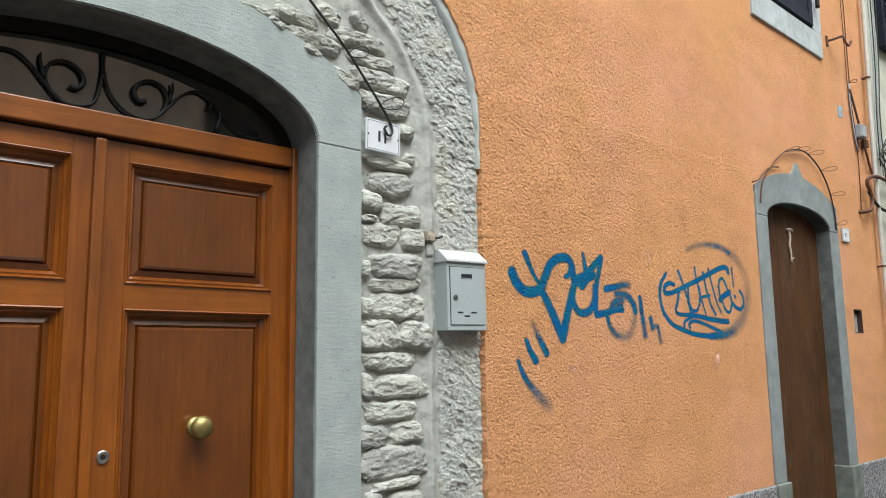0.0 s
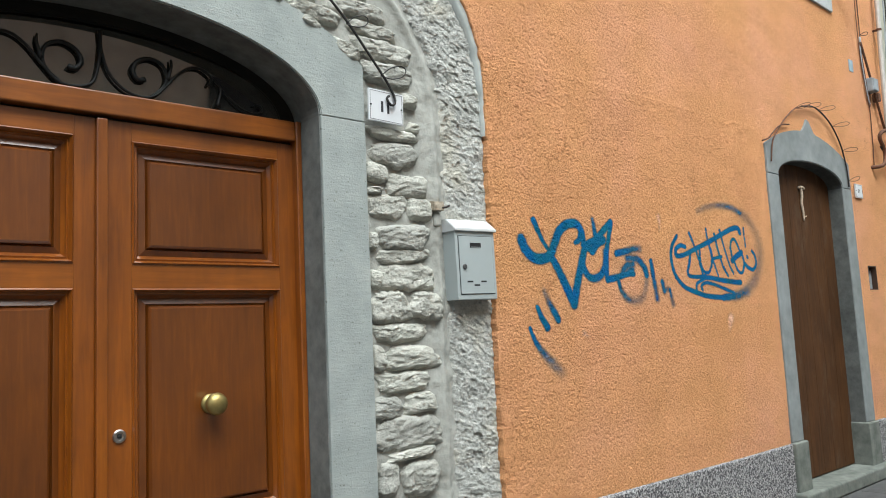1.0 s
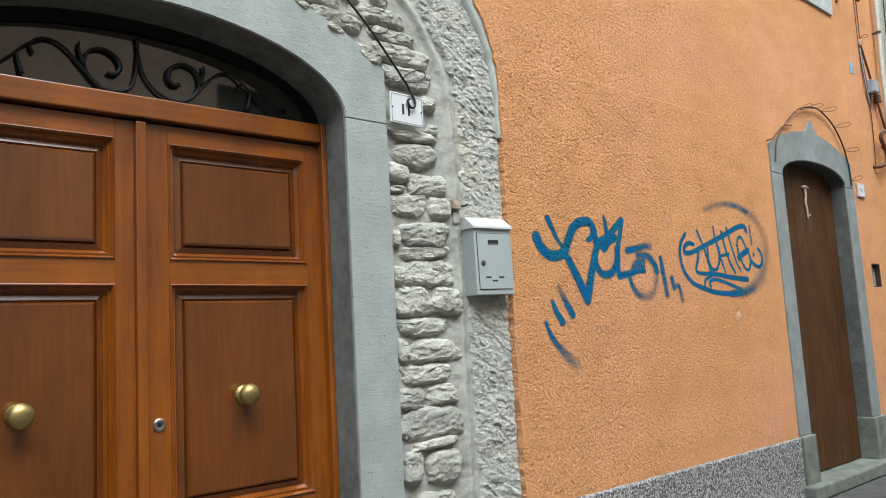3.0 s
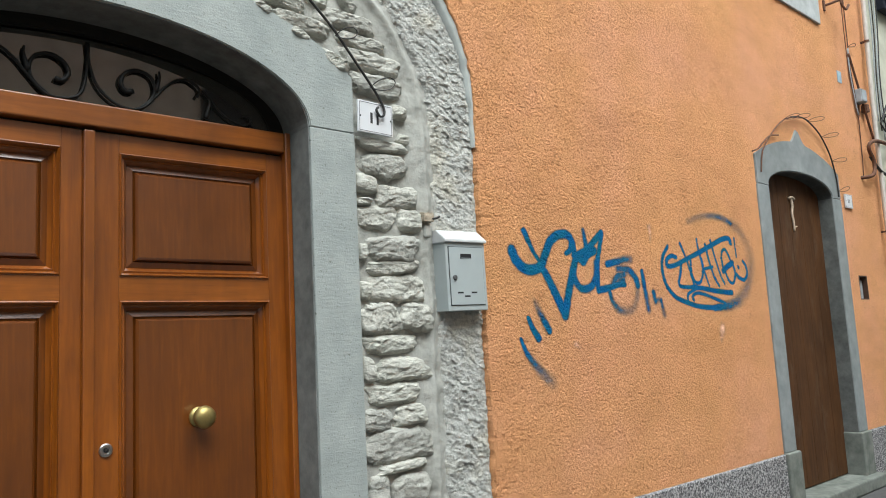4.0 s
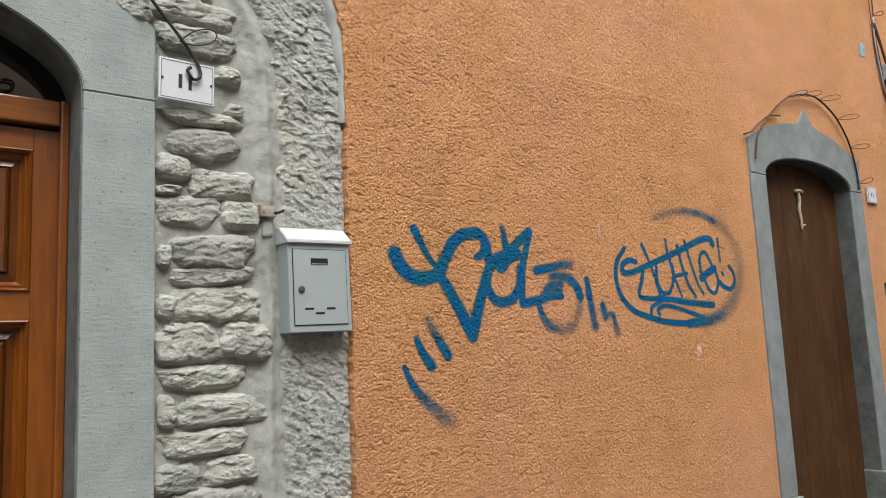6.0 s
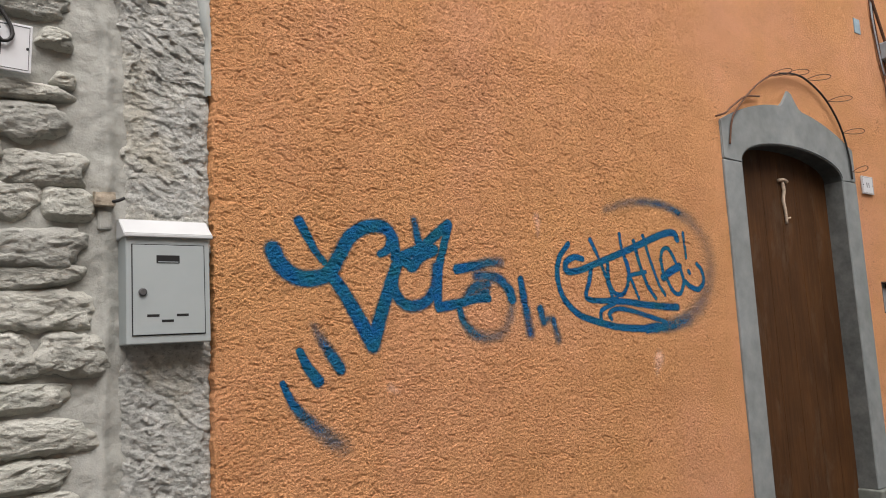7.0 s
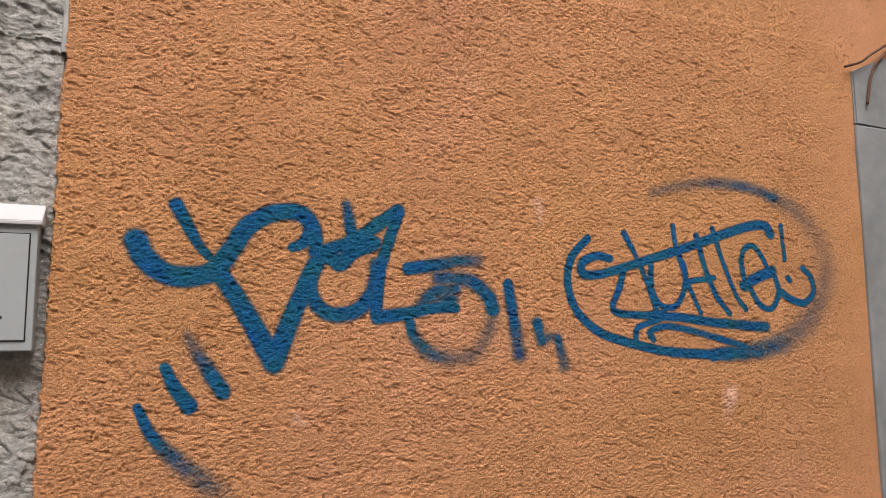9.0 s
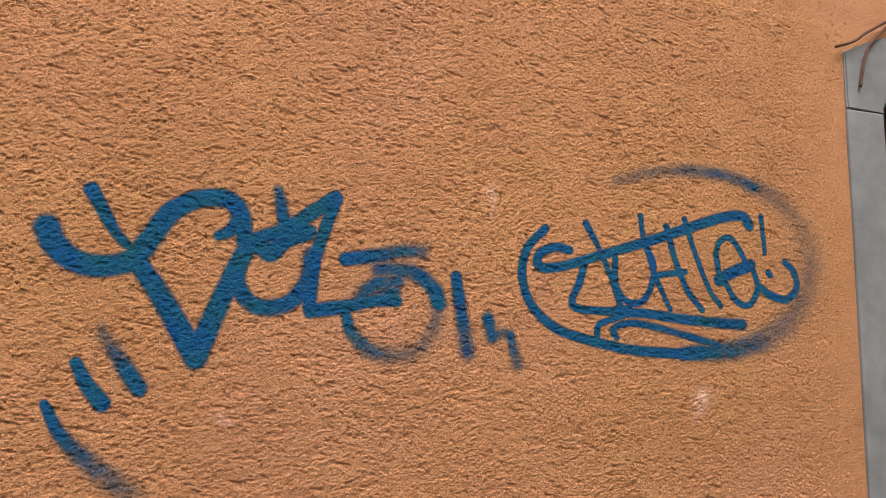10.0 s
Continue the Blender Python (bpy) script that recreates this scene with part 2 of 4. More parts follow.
dark_flecks = m.ramp(m.noise(120, 4, 0.75, (0.7, 1, 1.3)), [(0.585, (0, 0, 0)), (0.66, (0.65, 0.65, 0.65))])
m.colour(m.mix(dark_flecks, m.mix(1.0, tone, warm, "MULTIPLY"), (0.17, 0.17, 0.16)))
m.bump(m.noise(75, 7, 0.8, (0.8, 1, 1.2), 0.6), 1.0, 0.012).bump(m.noise(230, 3, 0.7), 0.7, 0.005)
HEWN = m.m
m = Mat("rubble_stone", 0.9, spec=0.25)
tone = m.ramp(m.noise(16, 6, 0.65), [(0.28, (0.375, 0.385, 0.355)), (0.48, (0.53, 0.54, 0.50)), (0.70, (0.65, 0.66, 0.615))])
own = m.ramp(m.random(), [(0.0, (0.80, 0.79, 0.77)), (0.5, (0.98, 0.96, 0.92)), (1.0, (1.04, 1.03, 0.98))])
dark_specks = m.ramp(m.noise(95, 5, 0.75, (0.6, 1, 1.4)), [(0.585, (0, 0, 0)), (0.66, (0.65, 0.65, 0.65))])
m.colour(m.mix(dark_specks, m.mix(1.0, tone, own, "MULTIPLY"), (0.16, 0.155, 0.14)))
m.bump(m.noise(70, 7, 0.78, (0.6, 1, 1.5), 0.8), 1.0, 0.009).bump(m.noise(230, 3, 0.65), 0.7, 0.005)
RUBBLE = m.m
m = speckled("lime_mortar", (0.32, 0.325, 0.297), (0.455, 0.46, 0.423), 22, 0.92, 0.35, 6)
m.bump(m.noise(20, 5, 0.6), 0.6, 0.012).bump(m.noise(140, 4, 0.7), 0.35, 0.004)
MORTAR = m.m
m = speckled("grey_cement_margin", (0.36, 0.39, 0.38), (0.47, 0.50, 0.48), 14, 0.9, 0.3, 4)
CEMENT = m.m


def wood(name, dark, mid, light, stretch, gloss=(0.28, 0.48), coat=0.0, scuff=None):
    m = Mat(name, 0.4, spec=0.4 if coat else 0.22)
    grain = m.noise(13, 7, 0.62, stretch, 0.6)
    tone = m.ramp(grain, [(0.25, dark), (0.5, mid), (0.75, light)])
    worn = m.ramp(m.noise(3.0, 4, 0.6, (1.6, 1, 0.7)), [(0.3, (0.60, 0.58, 0.58)), (0.68, (1.08, 1.05, 1.0))])
    shade = m.mix(0.9, tone, worn, "MULTIPLY")
    if scuff:
        shade = m.mix(m.ramp(m.noise(3.4, 6, 0.7, (2.2, 1, 0.8), 0.5), [(0.54, (0, 0, 0)), (0.70, (0.6, 0.6, 0.6))]), shade, scuff)
    m.colour(shade)
    m.roughness(m.noise(5, 4, 0.6), *gloss)
    m.b.inputs["Coat Weight"].default_value, m.b.inputs["Coat Roughness"].default_value = coat, 0.20
    m.b.inputs["Coat IOR"].default_value = 1.65
    m.bump(m.noise(40, 5, 0.6, stretch), 0.12, 0.002)
    return m.m


WOOD_V = wood("varnished_wood_upright", (0.152, 0.039, 0.0012), (0.210, 0.0565, 0.0017), (0.272, 0.079, 0.0027), (5, 5, 0.35), coat=0.8)
WOOD_H = wood("varnished_wood_level", (0.182, 0.048, 0.0016), (0.245, 0.069, 0.0024), (0.305, 0.093, 0.0040), (0.35, 5, 5), coat=0.8)
WOOD_PANEL = wood("varnished_wood_panel", (0.096, 0.0250, 0.0007), (0.120, 0.0324, 0.0010), (0.157, 0.0443, 0.0016), (4, 4, 0.3), (0.3, 0.5), 0.8)
WOOD_DARK = wood("black_wood", (0.006, 0.006, 0.005), (0.011, 0.011, 0.009), (0.02, 0.019, 0.016), (0.5, 4, 4), (0.5, 0.7))
DOOR_BROWN = wood("brown_painted_wood", (0.053, 0.0225, 0.0065), (0.076, 0.0325, 0.0095), (0.103, 0.045, 0.0150), (4, 4, 0.22), (0.55, 0.8), 0.0, (0.105, 0.070, 0.045))
SHUTTER = wood("dark_painted_shutter", (0.007, 0.009, 0.018), (0.013, 0.016, 0.03), (0.022, 0.026, 0.044), (0.5, 4, 4), (0.5, 0.7))


def plain(name, colour, rough=0.5, metal=0.0, spread=0.18, scale=18, bump=0.08, spec=0.5):
    m = Mat(name, rough, metal, spec)
    lo, hi = tuple(c * (1 - spread) for c in colour), tuple(min(1, c * (1 + spread)) for c in colour)
    m.colour(m.ramp(m.noise(scale, 5, 0.6), [(0.3, lo), (0.7, hi)]))
    m.roughness(m.noise(scale * 0.6, 4, 0.6), max(0.02, rough - 0.1), min(1, rough + 0.12))
    m.bump(m.noise(scale * 8, 3, 0.6), bump, 0.001)
    return m.m


BRASS = plain("aged_brass", (0.33, 0.26, 0.10), 0.44, 0.9, 0.25, 30)
STEEL = plain("brushed_steel", (0.55, 0.55, 0.54), 0.3, 1.0)
LOCK_STEEL = plain("dull_lock_steel", (0.10, 0.10, 0.10), 0.6, 0.6)
IRON = plain("wrought_iron", (0.012, 0.013, 0.013), 0.5, 0.5, 0.4)
BOX_GREY = plain("grey_enamelled_metal", (0.345, 0.385, 0.385), 0.42, 0.0, 0.05, 6, 0.03)
BOX_ROOF = plain("pale_enamelled_metal", (0.50, 0.515, 0.515), 0.4, 0.0, 0.05, 6, 0.03)
BLACK = plain("black_gap", (0.006, 0.006, 0.006), 0.8)
ENAMEL = plain("white_enamel", (0.62, 0.635, 0.65), 0.3, 0.0, 0.06, 10, 0.03)
INK = plain("black_ink", (0.02, 0.02, 0.022), 0.5)
CABLE = plain("black_rubber_cable", (0.014, 0.013, 0.012), 0.6)
RUSTY = plain("rusty_brown_cable", (0.115, 0.05, 0.025), 0.8, 0.0, 0.4, 40)
PIPE = plain("pale_painted_pipe", (0.55, 0.52, 0.47), 0.5, 0.0, 0.1)
GREY_BOX = plain("grey_plastic", (0.33, 0.36, 0.38), 0.5)
BLUE_PATCH = plain("blue_grey_filler", (0.30, 0.40, 0.46), 0.8)
WHITE_STONE = speckled("pale_painted_stone", (0.42, 0.45, 0.45), (0.54, 0.57, 0.57), 12, 0.85, 0.2).m
PALE_WALL = speckled("pale_plaster", (0.52, 0.53, 0.42), (0.64, 0.64, 0.53), 8, 0.92, 0.25).m
FACADE_BEIGE = speckled("beige_plaster", (0.62, 0.605, 0.545), (0.72, 0.70, 0.64), 6, 0.92, 0.25).m
PAVING = speckled("grey_paving_stone", (0.06, 0.06, 0.06), (0.11, 0.11, 0.108), 14, 0.7, 0.3).m
JOINT = speckled("pale_paving_joint", (0.09, 0.09, 0.087), (0.14, 0.138, 0.133), 20, 0.9, 0.3).m
CORD = plain("pale_frayed_cord", (0.50, 0.40, 0.30), 0.9, 0.0, 0.3, 60, 0.4)

m = Mat("granite_chip_render", 0.85, spec=0.3)
chips = m.ramp(m.noise(118, 2, 0.5), [(0.41, (0.055, 0.055, 0.06)), (0.50, (0.19, 0.187, 0.187)), (0.60, (0.43, 0.425, 0.42))])
m.colour(chips)
m.bump(m.noise(100, 2, 0.5), 0.8, 0.007)
CHIPS = m.m

m = Mat("window_glass", 0.03, spec=0.5)
m.colour((0.026, 0.027, 0.023))
m.b.inputs["IOR"].default_value = 2.0
m.bump(m.noise(3, 2, 0.5), 0.02, 0.01)
GLASS = m.m

# ---- the setting ----
GROUND = 0.06
X0 = -1.862          # middle of the great door
SPRING = 2.08        # where its arch begins
D2 = 2.958           # middle of the second door


def arch_edge(z):
    """x of the plaster's edge beside the great arch, at height z."""
    z = np.asarray(z, float)
    s = np.clip((z - 2.35) / 0.98, 0, 1)
    return X0 + 1.575 * np.sqrt(1 - s * s)


ROWS_Z = np.concatenate([np.arange(0.44, 0.82, 0.0045), np.arange(0.82, 2.5, 0.0021), np.linspace(2.5, 3.35, 190)])
COLS_X = np.linspace(-0.14, 2.28, 807)


def orange_wall():
    parts = []
    gx, gz = np.meshgrid(COLS_X, ROWS_Z)
    parts.append(sheet(gx, stucco(gx, gz), gz))
    u = np.linspace(0, 1, 66)
    ex = (arch_edge(ROWS_Z) + 0.010 * (vnoise(ROWS_Z, 0 * ROWS_Z, 0.03, 0.03, 81) - 0.5) + 0.006 * (vnoise(ROWS_Z, 0 * ROWS_Z, 0.009, 0.01, 82) - 0.5))[:, None]
    gx = ex + (-0.14 - ex) * u[None, :] ** 1.0
    gz = np.repeat(ROWS_Z[:, None], len(u), 1)
    gy = stucco(gx, gz)
    gy[:, 0] += 0.035
    gy[:, 1] += 0.004
    parts.append(sheet(gx, gy, gz))

    def flat(x0, x1, z0, z1):
        gx, gz = np.meshgrid(np.linspace(x0, x1, max(2, int((x1 - x0) / 0.04))), np.linspace(z0, z1, max(2, int((z1 - z0) / 0.04))))
        parts.append(sheet(gx, 0.004 * (vnoise(gx, gz, 0.35, 0.25, 1) - 0.5), gz))

    flat(2.28, 3.64, 2.385, 3.35)
    for x0, x1, z0, z1 in ((2.28, 2.30, 0.44, 2.56), (3.62, 3.82, 0.44, 3.35), (3.82, 3.99, 0.44, 1.43), (3.82, 3.99, 1.62, 3.35),
                           (3.99, 4.62, 0.44, 3.35), (-0.14, 4.62, 3.35, 3.68), (-0.14, 2.46, 3.68, 5.2), (3.60, 4.62, 3.68, 5.2),
                           (-0.14, 4.62, 5.2, 7.2), (-6.5, -0.14, 3.35, 7.2)):
        flat(x0, x1, z0, z1)
    verts, faces = joined(parts)
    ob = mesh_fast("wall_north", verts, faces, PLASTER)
    return tagged(ob, "orange rough-cast plaster house wall with spray paint", "wall", kind="structure")


def thick(name, dims, material, label):
    return tagged(box(name, dims, material, None, "", 0.0), label, "wall", kind="structure")


orange_wall()
thick("wall_core_right", (3.60, 4.62, 0.05, 0.45, GROUND, 7.2), MORTAR, "masonry core behind the orange plaster")
thick("wall_core_middle", (-0.26, 2.40, 0.05, 0.45, GROUND, 7.2), MORTAR, "masonry core behind the orange plaster")
thick("wall_core_above", (2.40, 3.60, 0.05, 0.45, 5.2, 7.2), MORTAR, "masonry core above the small window")
thick("wall_core_over_door", (2.40, 3.60, 0.05, 0.45, 2.62, 3.7), MORTAR, "masonry core over the small door")
thick("wall_core_left", (-6.5, -3.40, 0.0, 0.45, GROUND, 7.2), PLASTER, "orange plastered house wall beyond the arch")
thick("wall_core_over_arch", (-3.40, -0.26, 0.12, 0.45, 2.75, 7.2), MORTAR, "masonry core above the great arch")

# ground, neighbour and the house across the street
bm = bmesh.new()
add_box(bm, -60, 60, -60, 60, -0.3, GROUND - 0.012)
tagged(part("ground", bm, JOINT), "grey stone street with pale joints", "ground", kind="structure")
thick("wall_east", (4.62, 12.0, 0.02, 0.45, GROUND, 7.5), PALE_WALL, "pale yellow-green plaster wall of the neighbouring house")
thick("wall_opposite", (-14, 18, -6.6, -6.2, GROUND, 7.4), FACADE_BEIGE, "plain beige house wall across the street")
# unseen upper wall, added to cut sky light on the right
thick("wall_sky_blocker", (2.9, 18, -6.62, -6.18, 7.4, 10.5), FACADE_BEIGE, "unseen beige upper wall added to dim the right side")
far_window = thing("window_2", "dark closed shutters on the house across the street", "window", kind="structure")
for x in (1.36, 1.99):
    box("shutter", (x, x + 0.62, -6.20, -6.14, 3.1, 4.62), SHUTTER, far_window, "", 0.008)
box("sill", (1.26, 2.71, -6.20, -6.08, 3.0, 3.095), WHITE_STONE, far_window, "", 0.01)
thick("wall_room_behind", (-6.5, 12, 1.6, 1.8, GROUND, 7.2), MORTAR, "dark inner wall behind the doors")


def plinth(name, x0, x1):
    n = max(2, int((x1 - x0) / 0.008))
    gx, gz = np.meshgrid(np.linspace(x0, x1, n), np.linspace(GROUND - 0.01, 0.447, 52))
    gy = -0.014 - 0.005 * (vnoise(gx, gz, 0.011, 0.009, 21) - 0.5)
    gy[-1] = 0.006
    v, f = sheet(gx, gy, gz)
    ob = mesh_fast(name, v, f, CHIPS)
    tagged(ob, "black and white granite-chip plinth along the wall foot", "plinth", kind="structure")


plinth("plinth", -0.285, 2.285)
plinth("plinth_beyond", 3.64, 4.62)

# ---- the great doorway: rubble, stone band, surround ----


def band_point(s, side):
    """Outer and inner edge of the band: s below 0 runs up the upright, 0 to 1 round the arch."""
    if s < 0:
        return (X0 + side * 1.575, 2.14 + s * 2.08), (X0 + side * 1.33, 2.14 + s * 2.08)
    a = s * math.pi / 2
    inner = (X0 + side * 1.33 * math.cos(a), 2.14 + 0.91 * math.sin(a))
    if s < 0.14:
        return (X0 + side * 1.575, 2.14 + s * 1.5), inner
    a = (s - 0.14) / 0.86 * math.pi / 2
    return (X0 + side * 1.575 * math.cos(a), 2.35 + 0.98 * math.sin(a)), inner


def band_block(parent, s0, s1, side, seed, proud, cell):
    length = (s1 - s0) * 2.2
    rows, cols = max(6, int(length / cell)), max(6, int(0.25 / cell))
    gx, gy, gz = (np.zeros((rows + 1, cols + 1)) for _ in range(3))
    for i in range(rows + 1):
        o, n = band_point(s0 + (s1 - s0) * i / rows, side)
        for j in range(cols + 1):
            k = j / cols * 1.02
            gx[i, j], gz[i, j] = n[0] + (o[0] - n[0]) * k, n[1] + (o[1] - n[1]) * k
    gy[:] = proud - hewn(gx, gz, seed)
    j = np.arange(cols + 1)[None, :] / cols * 0.25 + 0 * gx
    rim = np.minimum(j, 0.25 - j)
    gy += 0.010 * np.clip(1 - rim / 0.009, 0, 1) ** 2 + 0.016 * np.clip(1.3 - j / 0.022, 0, 1)
    gx += 0.006 * (vnoise(gx, gz, 0.03, 0.03, 30 + seed) - 0.5)
    v, f = sheet(gx, gy, gz)
    mesh_fast("block", v, f, HEWN, parent)


band = thing("stone_arch_band", "rough pick-dressed grey stone band arched round the doorway", "stone arch", (X0, 0.03, GROUND))
band.matrix_world = Matrix.Identity(4)
for n, (s0, s1) in enumerate(((-0.999, -0.66), (-0.66, -0.21), (-0.21, 0.0), (0.0, 0.40), (0.40, 0.70), (0.70, 1.0))):
    band_block(band, s0, s1, 1, 0 if s1 <= 0 else 3, 0.026, 0.0036)
    band_block(band, s0 + 0.002, s1 - 0.002, -1, n + 7, 0.026, 0.014)


def margin():
    """Smooth cement strip between the arched band and the plaster."""
    rows = 160
    gx, gz = np.zeros((rows, 5)), np.zeros((rows, 5))
    for i in range(rows):
        a = max(0.0, -0.6 + 1.6 * i / (rows - 1)) * math.pi / 2
        for j in range(5):
            w = -0.012 - 0.036 * min(1.0, max(0.0, i - 45) / 35) + (0.024 + 0.036 * min(1.0, max(0.0, i - 45) / 35)) * j / 4
            gx[i, j], gz[i, j] = X0 + (1.575 + w) * math.cos(a), 2.35 + (0.98 + w) * math.sin(a) - max(0, 60 - i) * 0.004
    gy = 0.010 + 0.006 * (vnoise(gx, gz, 0.05, 0.05, 41) - 0.5) + np.array([0.02, 0, 0, 0, 0.0])[None, :]
    v, f = sheet(gx, gy, gz)
    tagged(mesh_fast("cement_margin", v, f, CEMENT), "smooth blue-grey cement strip beside the arched stones", "trim", kind="structure")


margin()


def mortar_bed():
    def bed(x0, x1, z0, z1, step):
        gx, gz = np.meshgrid(np.arange(x0, x1, step), np.arange(z0, z1, step))
        dx, dz = np.abs(gx - X0) / 1.33, np.maximum(gz - 2.14, 0) / 0.91
        inside = (1 - np.sqrt(dx * dx + dz * dz)) * 1.2 + 0.012 * (vnoise(gx, gz, 0.09, 0.09, 53) - 0.5)
        ridge = 0.017 * np.exp(-((inside - 0.032) / 0.017) ** 2) * (0.6 + 0.6 * vnoise(gx, gz, 0.2, 0.2, 54))
        gy = 0.048 - ridge - 0.012 * vnoise(gx, gz, 0.14, 0.07, 51) - 0.004 * vnoise(gx, gz, 0.02, 0.02, 52)
        return sheet(gx, gy, gz)

    v, f = joined([bed(-0.96, -0.49, GROUND, 2.4, 0.0075), bed(-2.8, -0.40, 2.39, 3.4, 0.010), bed(-3.4, -2.75, GROUND, 3.4, 0.02)])
    ob = mesh_fast("wall_rubble", v, f, MORTAR)
    return tagged(ob, "rubble stone wall in pale lime mortar round the doorway", "rubble wall", kind="structure")


rubble = mortar_bed()


def stone(cx, cz, w, h, tilt, seed, deep=0.05, detail=34):
    """One rubble stone: a rounded block with a broken face."""
    rnd = random.Random(seed)
    sx, sz = w * 0.52, h * 0.54
    n = detail
    gx, gy, gz = [], [], []
    power = rnd.uniform(2.8, 5.0)
    skew, bow = rnd.uniform(-0.18, 0.18), rnd.uniform(-0.15, 0.15)
    lin = np.linspace(-1, 1, 2 * n + 1)
    lin = np.sign(lin) * np.abs(lin) ** 0.8
    lin2 = np.linspace(-1, 1, n + 1)
    lin2 = np.sign(lin2) * np.abs(lin2) ** 0.8
    a, b = np.meshgrid(lin, lin2)
    # square to rounded block
    f = np.maximum(np.abs(a), np.abs(b)) / np.maximum(1e-6, (np.abs(a) ** power + np.abs(b) ** power) ** (1 / power))
    x, z = a * f, b * f
    edge = np.maximum(np.abs(a), np.abs(b))
    dome = np.sqrt(np.clip(1 - edge ** 5, 0, 1))
    px = x * sx * (1 + skew * z)
    pz = z * sz * (1 + 0.5 * skew * x) + bow * sz * x * x
    wob = 1 + (0.15 * (vnoise(px, pz, 0.05, 0.05, seed % 50 + 60) - 0.5) + 0.08 * (vnoise(px, pz, 0.016, 0.014, seed % 45 + 70) - 0.5)) * edge * 2
    px, pz = px * wob, pz * wob
    c, s = math.cos(tilt), math.sin(tilt)
    wx, wz = cx + c * px - s * pz, cz + s * px + c * pz
    face = (0.015 * (vnoise(wx, wz, 0.085, 0.055, seed % 40 + 3) - 0.5) + 0.011 * facets(wx + 0.5 * wz, wz - 0.15 * wx, 0.055, 0.019, seed % 30 + 5)
            + 0.005 * facets(wx - 0.3 * wz, wz + 0.2 * wx, 0.019, 0.0085, seed % 25 + 7)
            + 0.003 * (vnoise(wx, wz, 0.0075, 0.0055, seed % 20 + 9) - 0.5))
    wy = 0.058 - deep * dome * rnd.uniform(0.78, 1.08) - face * dome
    v, q = sheet(wx, wy, wz)
    mesh_fast("stone", v, q, RUBBLE, rubble)


STONES = [  # middle, height of middle, width, height, tilt
    (-0.778, 1.970, 0.230, 0.100, 0.05), (-0.873, 1.891, 0.107, 0.074, -0.05), (-0.887, 1.819, 0.085, 0.032, 0.08), (-0.716, 1.847, 0.194, 0.092, 0.00),
    (-0.829, 1.757, 0.198, 0.098, 0.09), (-0.665, 1.756, 0.118, 0.087, 0.03), (-0.747, 1.636, 0.244, 0.108, 0.01), (-0.901, 1.615, 0.045, 0.073, -0.11),
    (-0.757, 1.563, 0.268, 0.061, 0.05), (-0.893, 1.468, 0.056, 0.072, -0.11), (-0.734, 1.478, 0.261, 0.102, 0.02), (-0.829, 1.360, 0.187, 0.123, 0.04),
    (-0.643, 1.363, 0.168, 0.112, -0.08), (-0.784, 1.260, 0.247, 0.072, -0.01), (-0.892, 1.164, 0.056, 0.092, 0.02), (-0.728, 1.164, 0.271, 0.090, -0.00),
    (-0.775, 1.069, 0.262, 0.076, -0.02), (-0.856, 0.977, 0.132, 0.087, -0.05), (-0.698, 0.984, 0.145, 0.076, 0.02), (-0.766, 0.873, 0.315, 0.122, 0.00),
    (-0.751, 0.793, 0.245, 0.039, 0.07), (-0.871, 0.708, 0.098, 0.130, -0.11), (-0.717, 0.695, 0.177, 0.126, -0.06)]
STONES_HIGH = [
    (-1.215, 2.553, 0.198, 0.063, -0.08), (-1.386, 2.537, 0.171, 0.030, 0.09), (-1.312, 2.502, 0.077, 0.037, -0.31), (-1.154, 2.484, 0.234, 0.063, 0.05),
    (-1.157, 2.434, 0.095, 0.035, -0.22), (-0.919, 2.545, 0.239, 0.072, 0.08), (-0.933, 2.625, 0.103, 0.054, -0.74), (-1.083, 2.616, 0.124, 0.078, -0.24),
    (-0.864, 2.470, 0.228, 0.058, 0.07), (-0.795, 2.053, 0.274, 0.048, -0.02), (-0.699, 2.208, 0.084, 0.058, -0.13), (-0.676, 2.096, 0.063, 0.047, -0.26),
    (-0.802, 2.302, 0.260, 0.088, 0.09), (-0.822, 2.397, 0.282, 0.088, 0.10), (-1.003, 2.362, 0.138, 0.064, -0.23), (-1.041, 2.535, 0.092, 0.057, 0.00)]
STONES_FOOT = [
    (-0.79, 0.56, 0.27, 0.09, 0.0), (-0.85, 0.45, 0.16, 0.10, 0.03), (-0.68, 0.45, 0.15, 0.09, -0.02), (-0.77, 0.34, 0.29, 0.09, 0.02),
    (-0.86, 0.23, 0.14, 0.09, 0.0), (-0.69, 0.23, 0.16, 0.10, 0.04), (-0.77, 0.125, 0.28, 0.09, -0.02)]
for n, (cx, cz, w, h, tilt) in enumerate(STONES + STONES_FOOT + STONES_HIGH):
    stone(cx, cz, w * 1.03, h * 1.03, tilt - (0.13 if cz > 2.27 else 0.0), 100 + n)
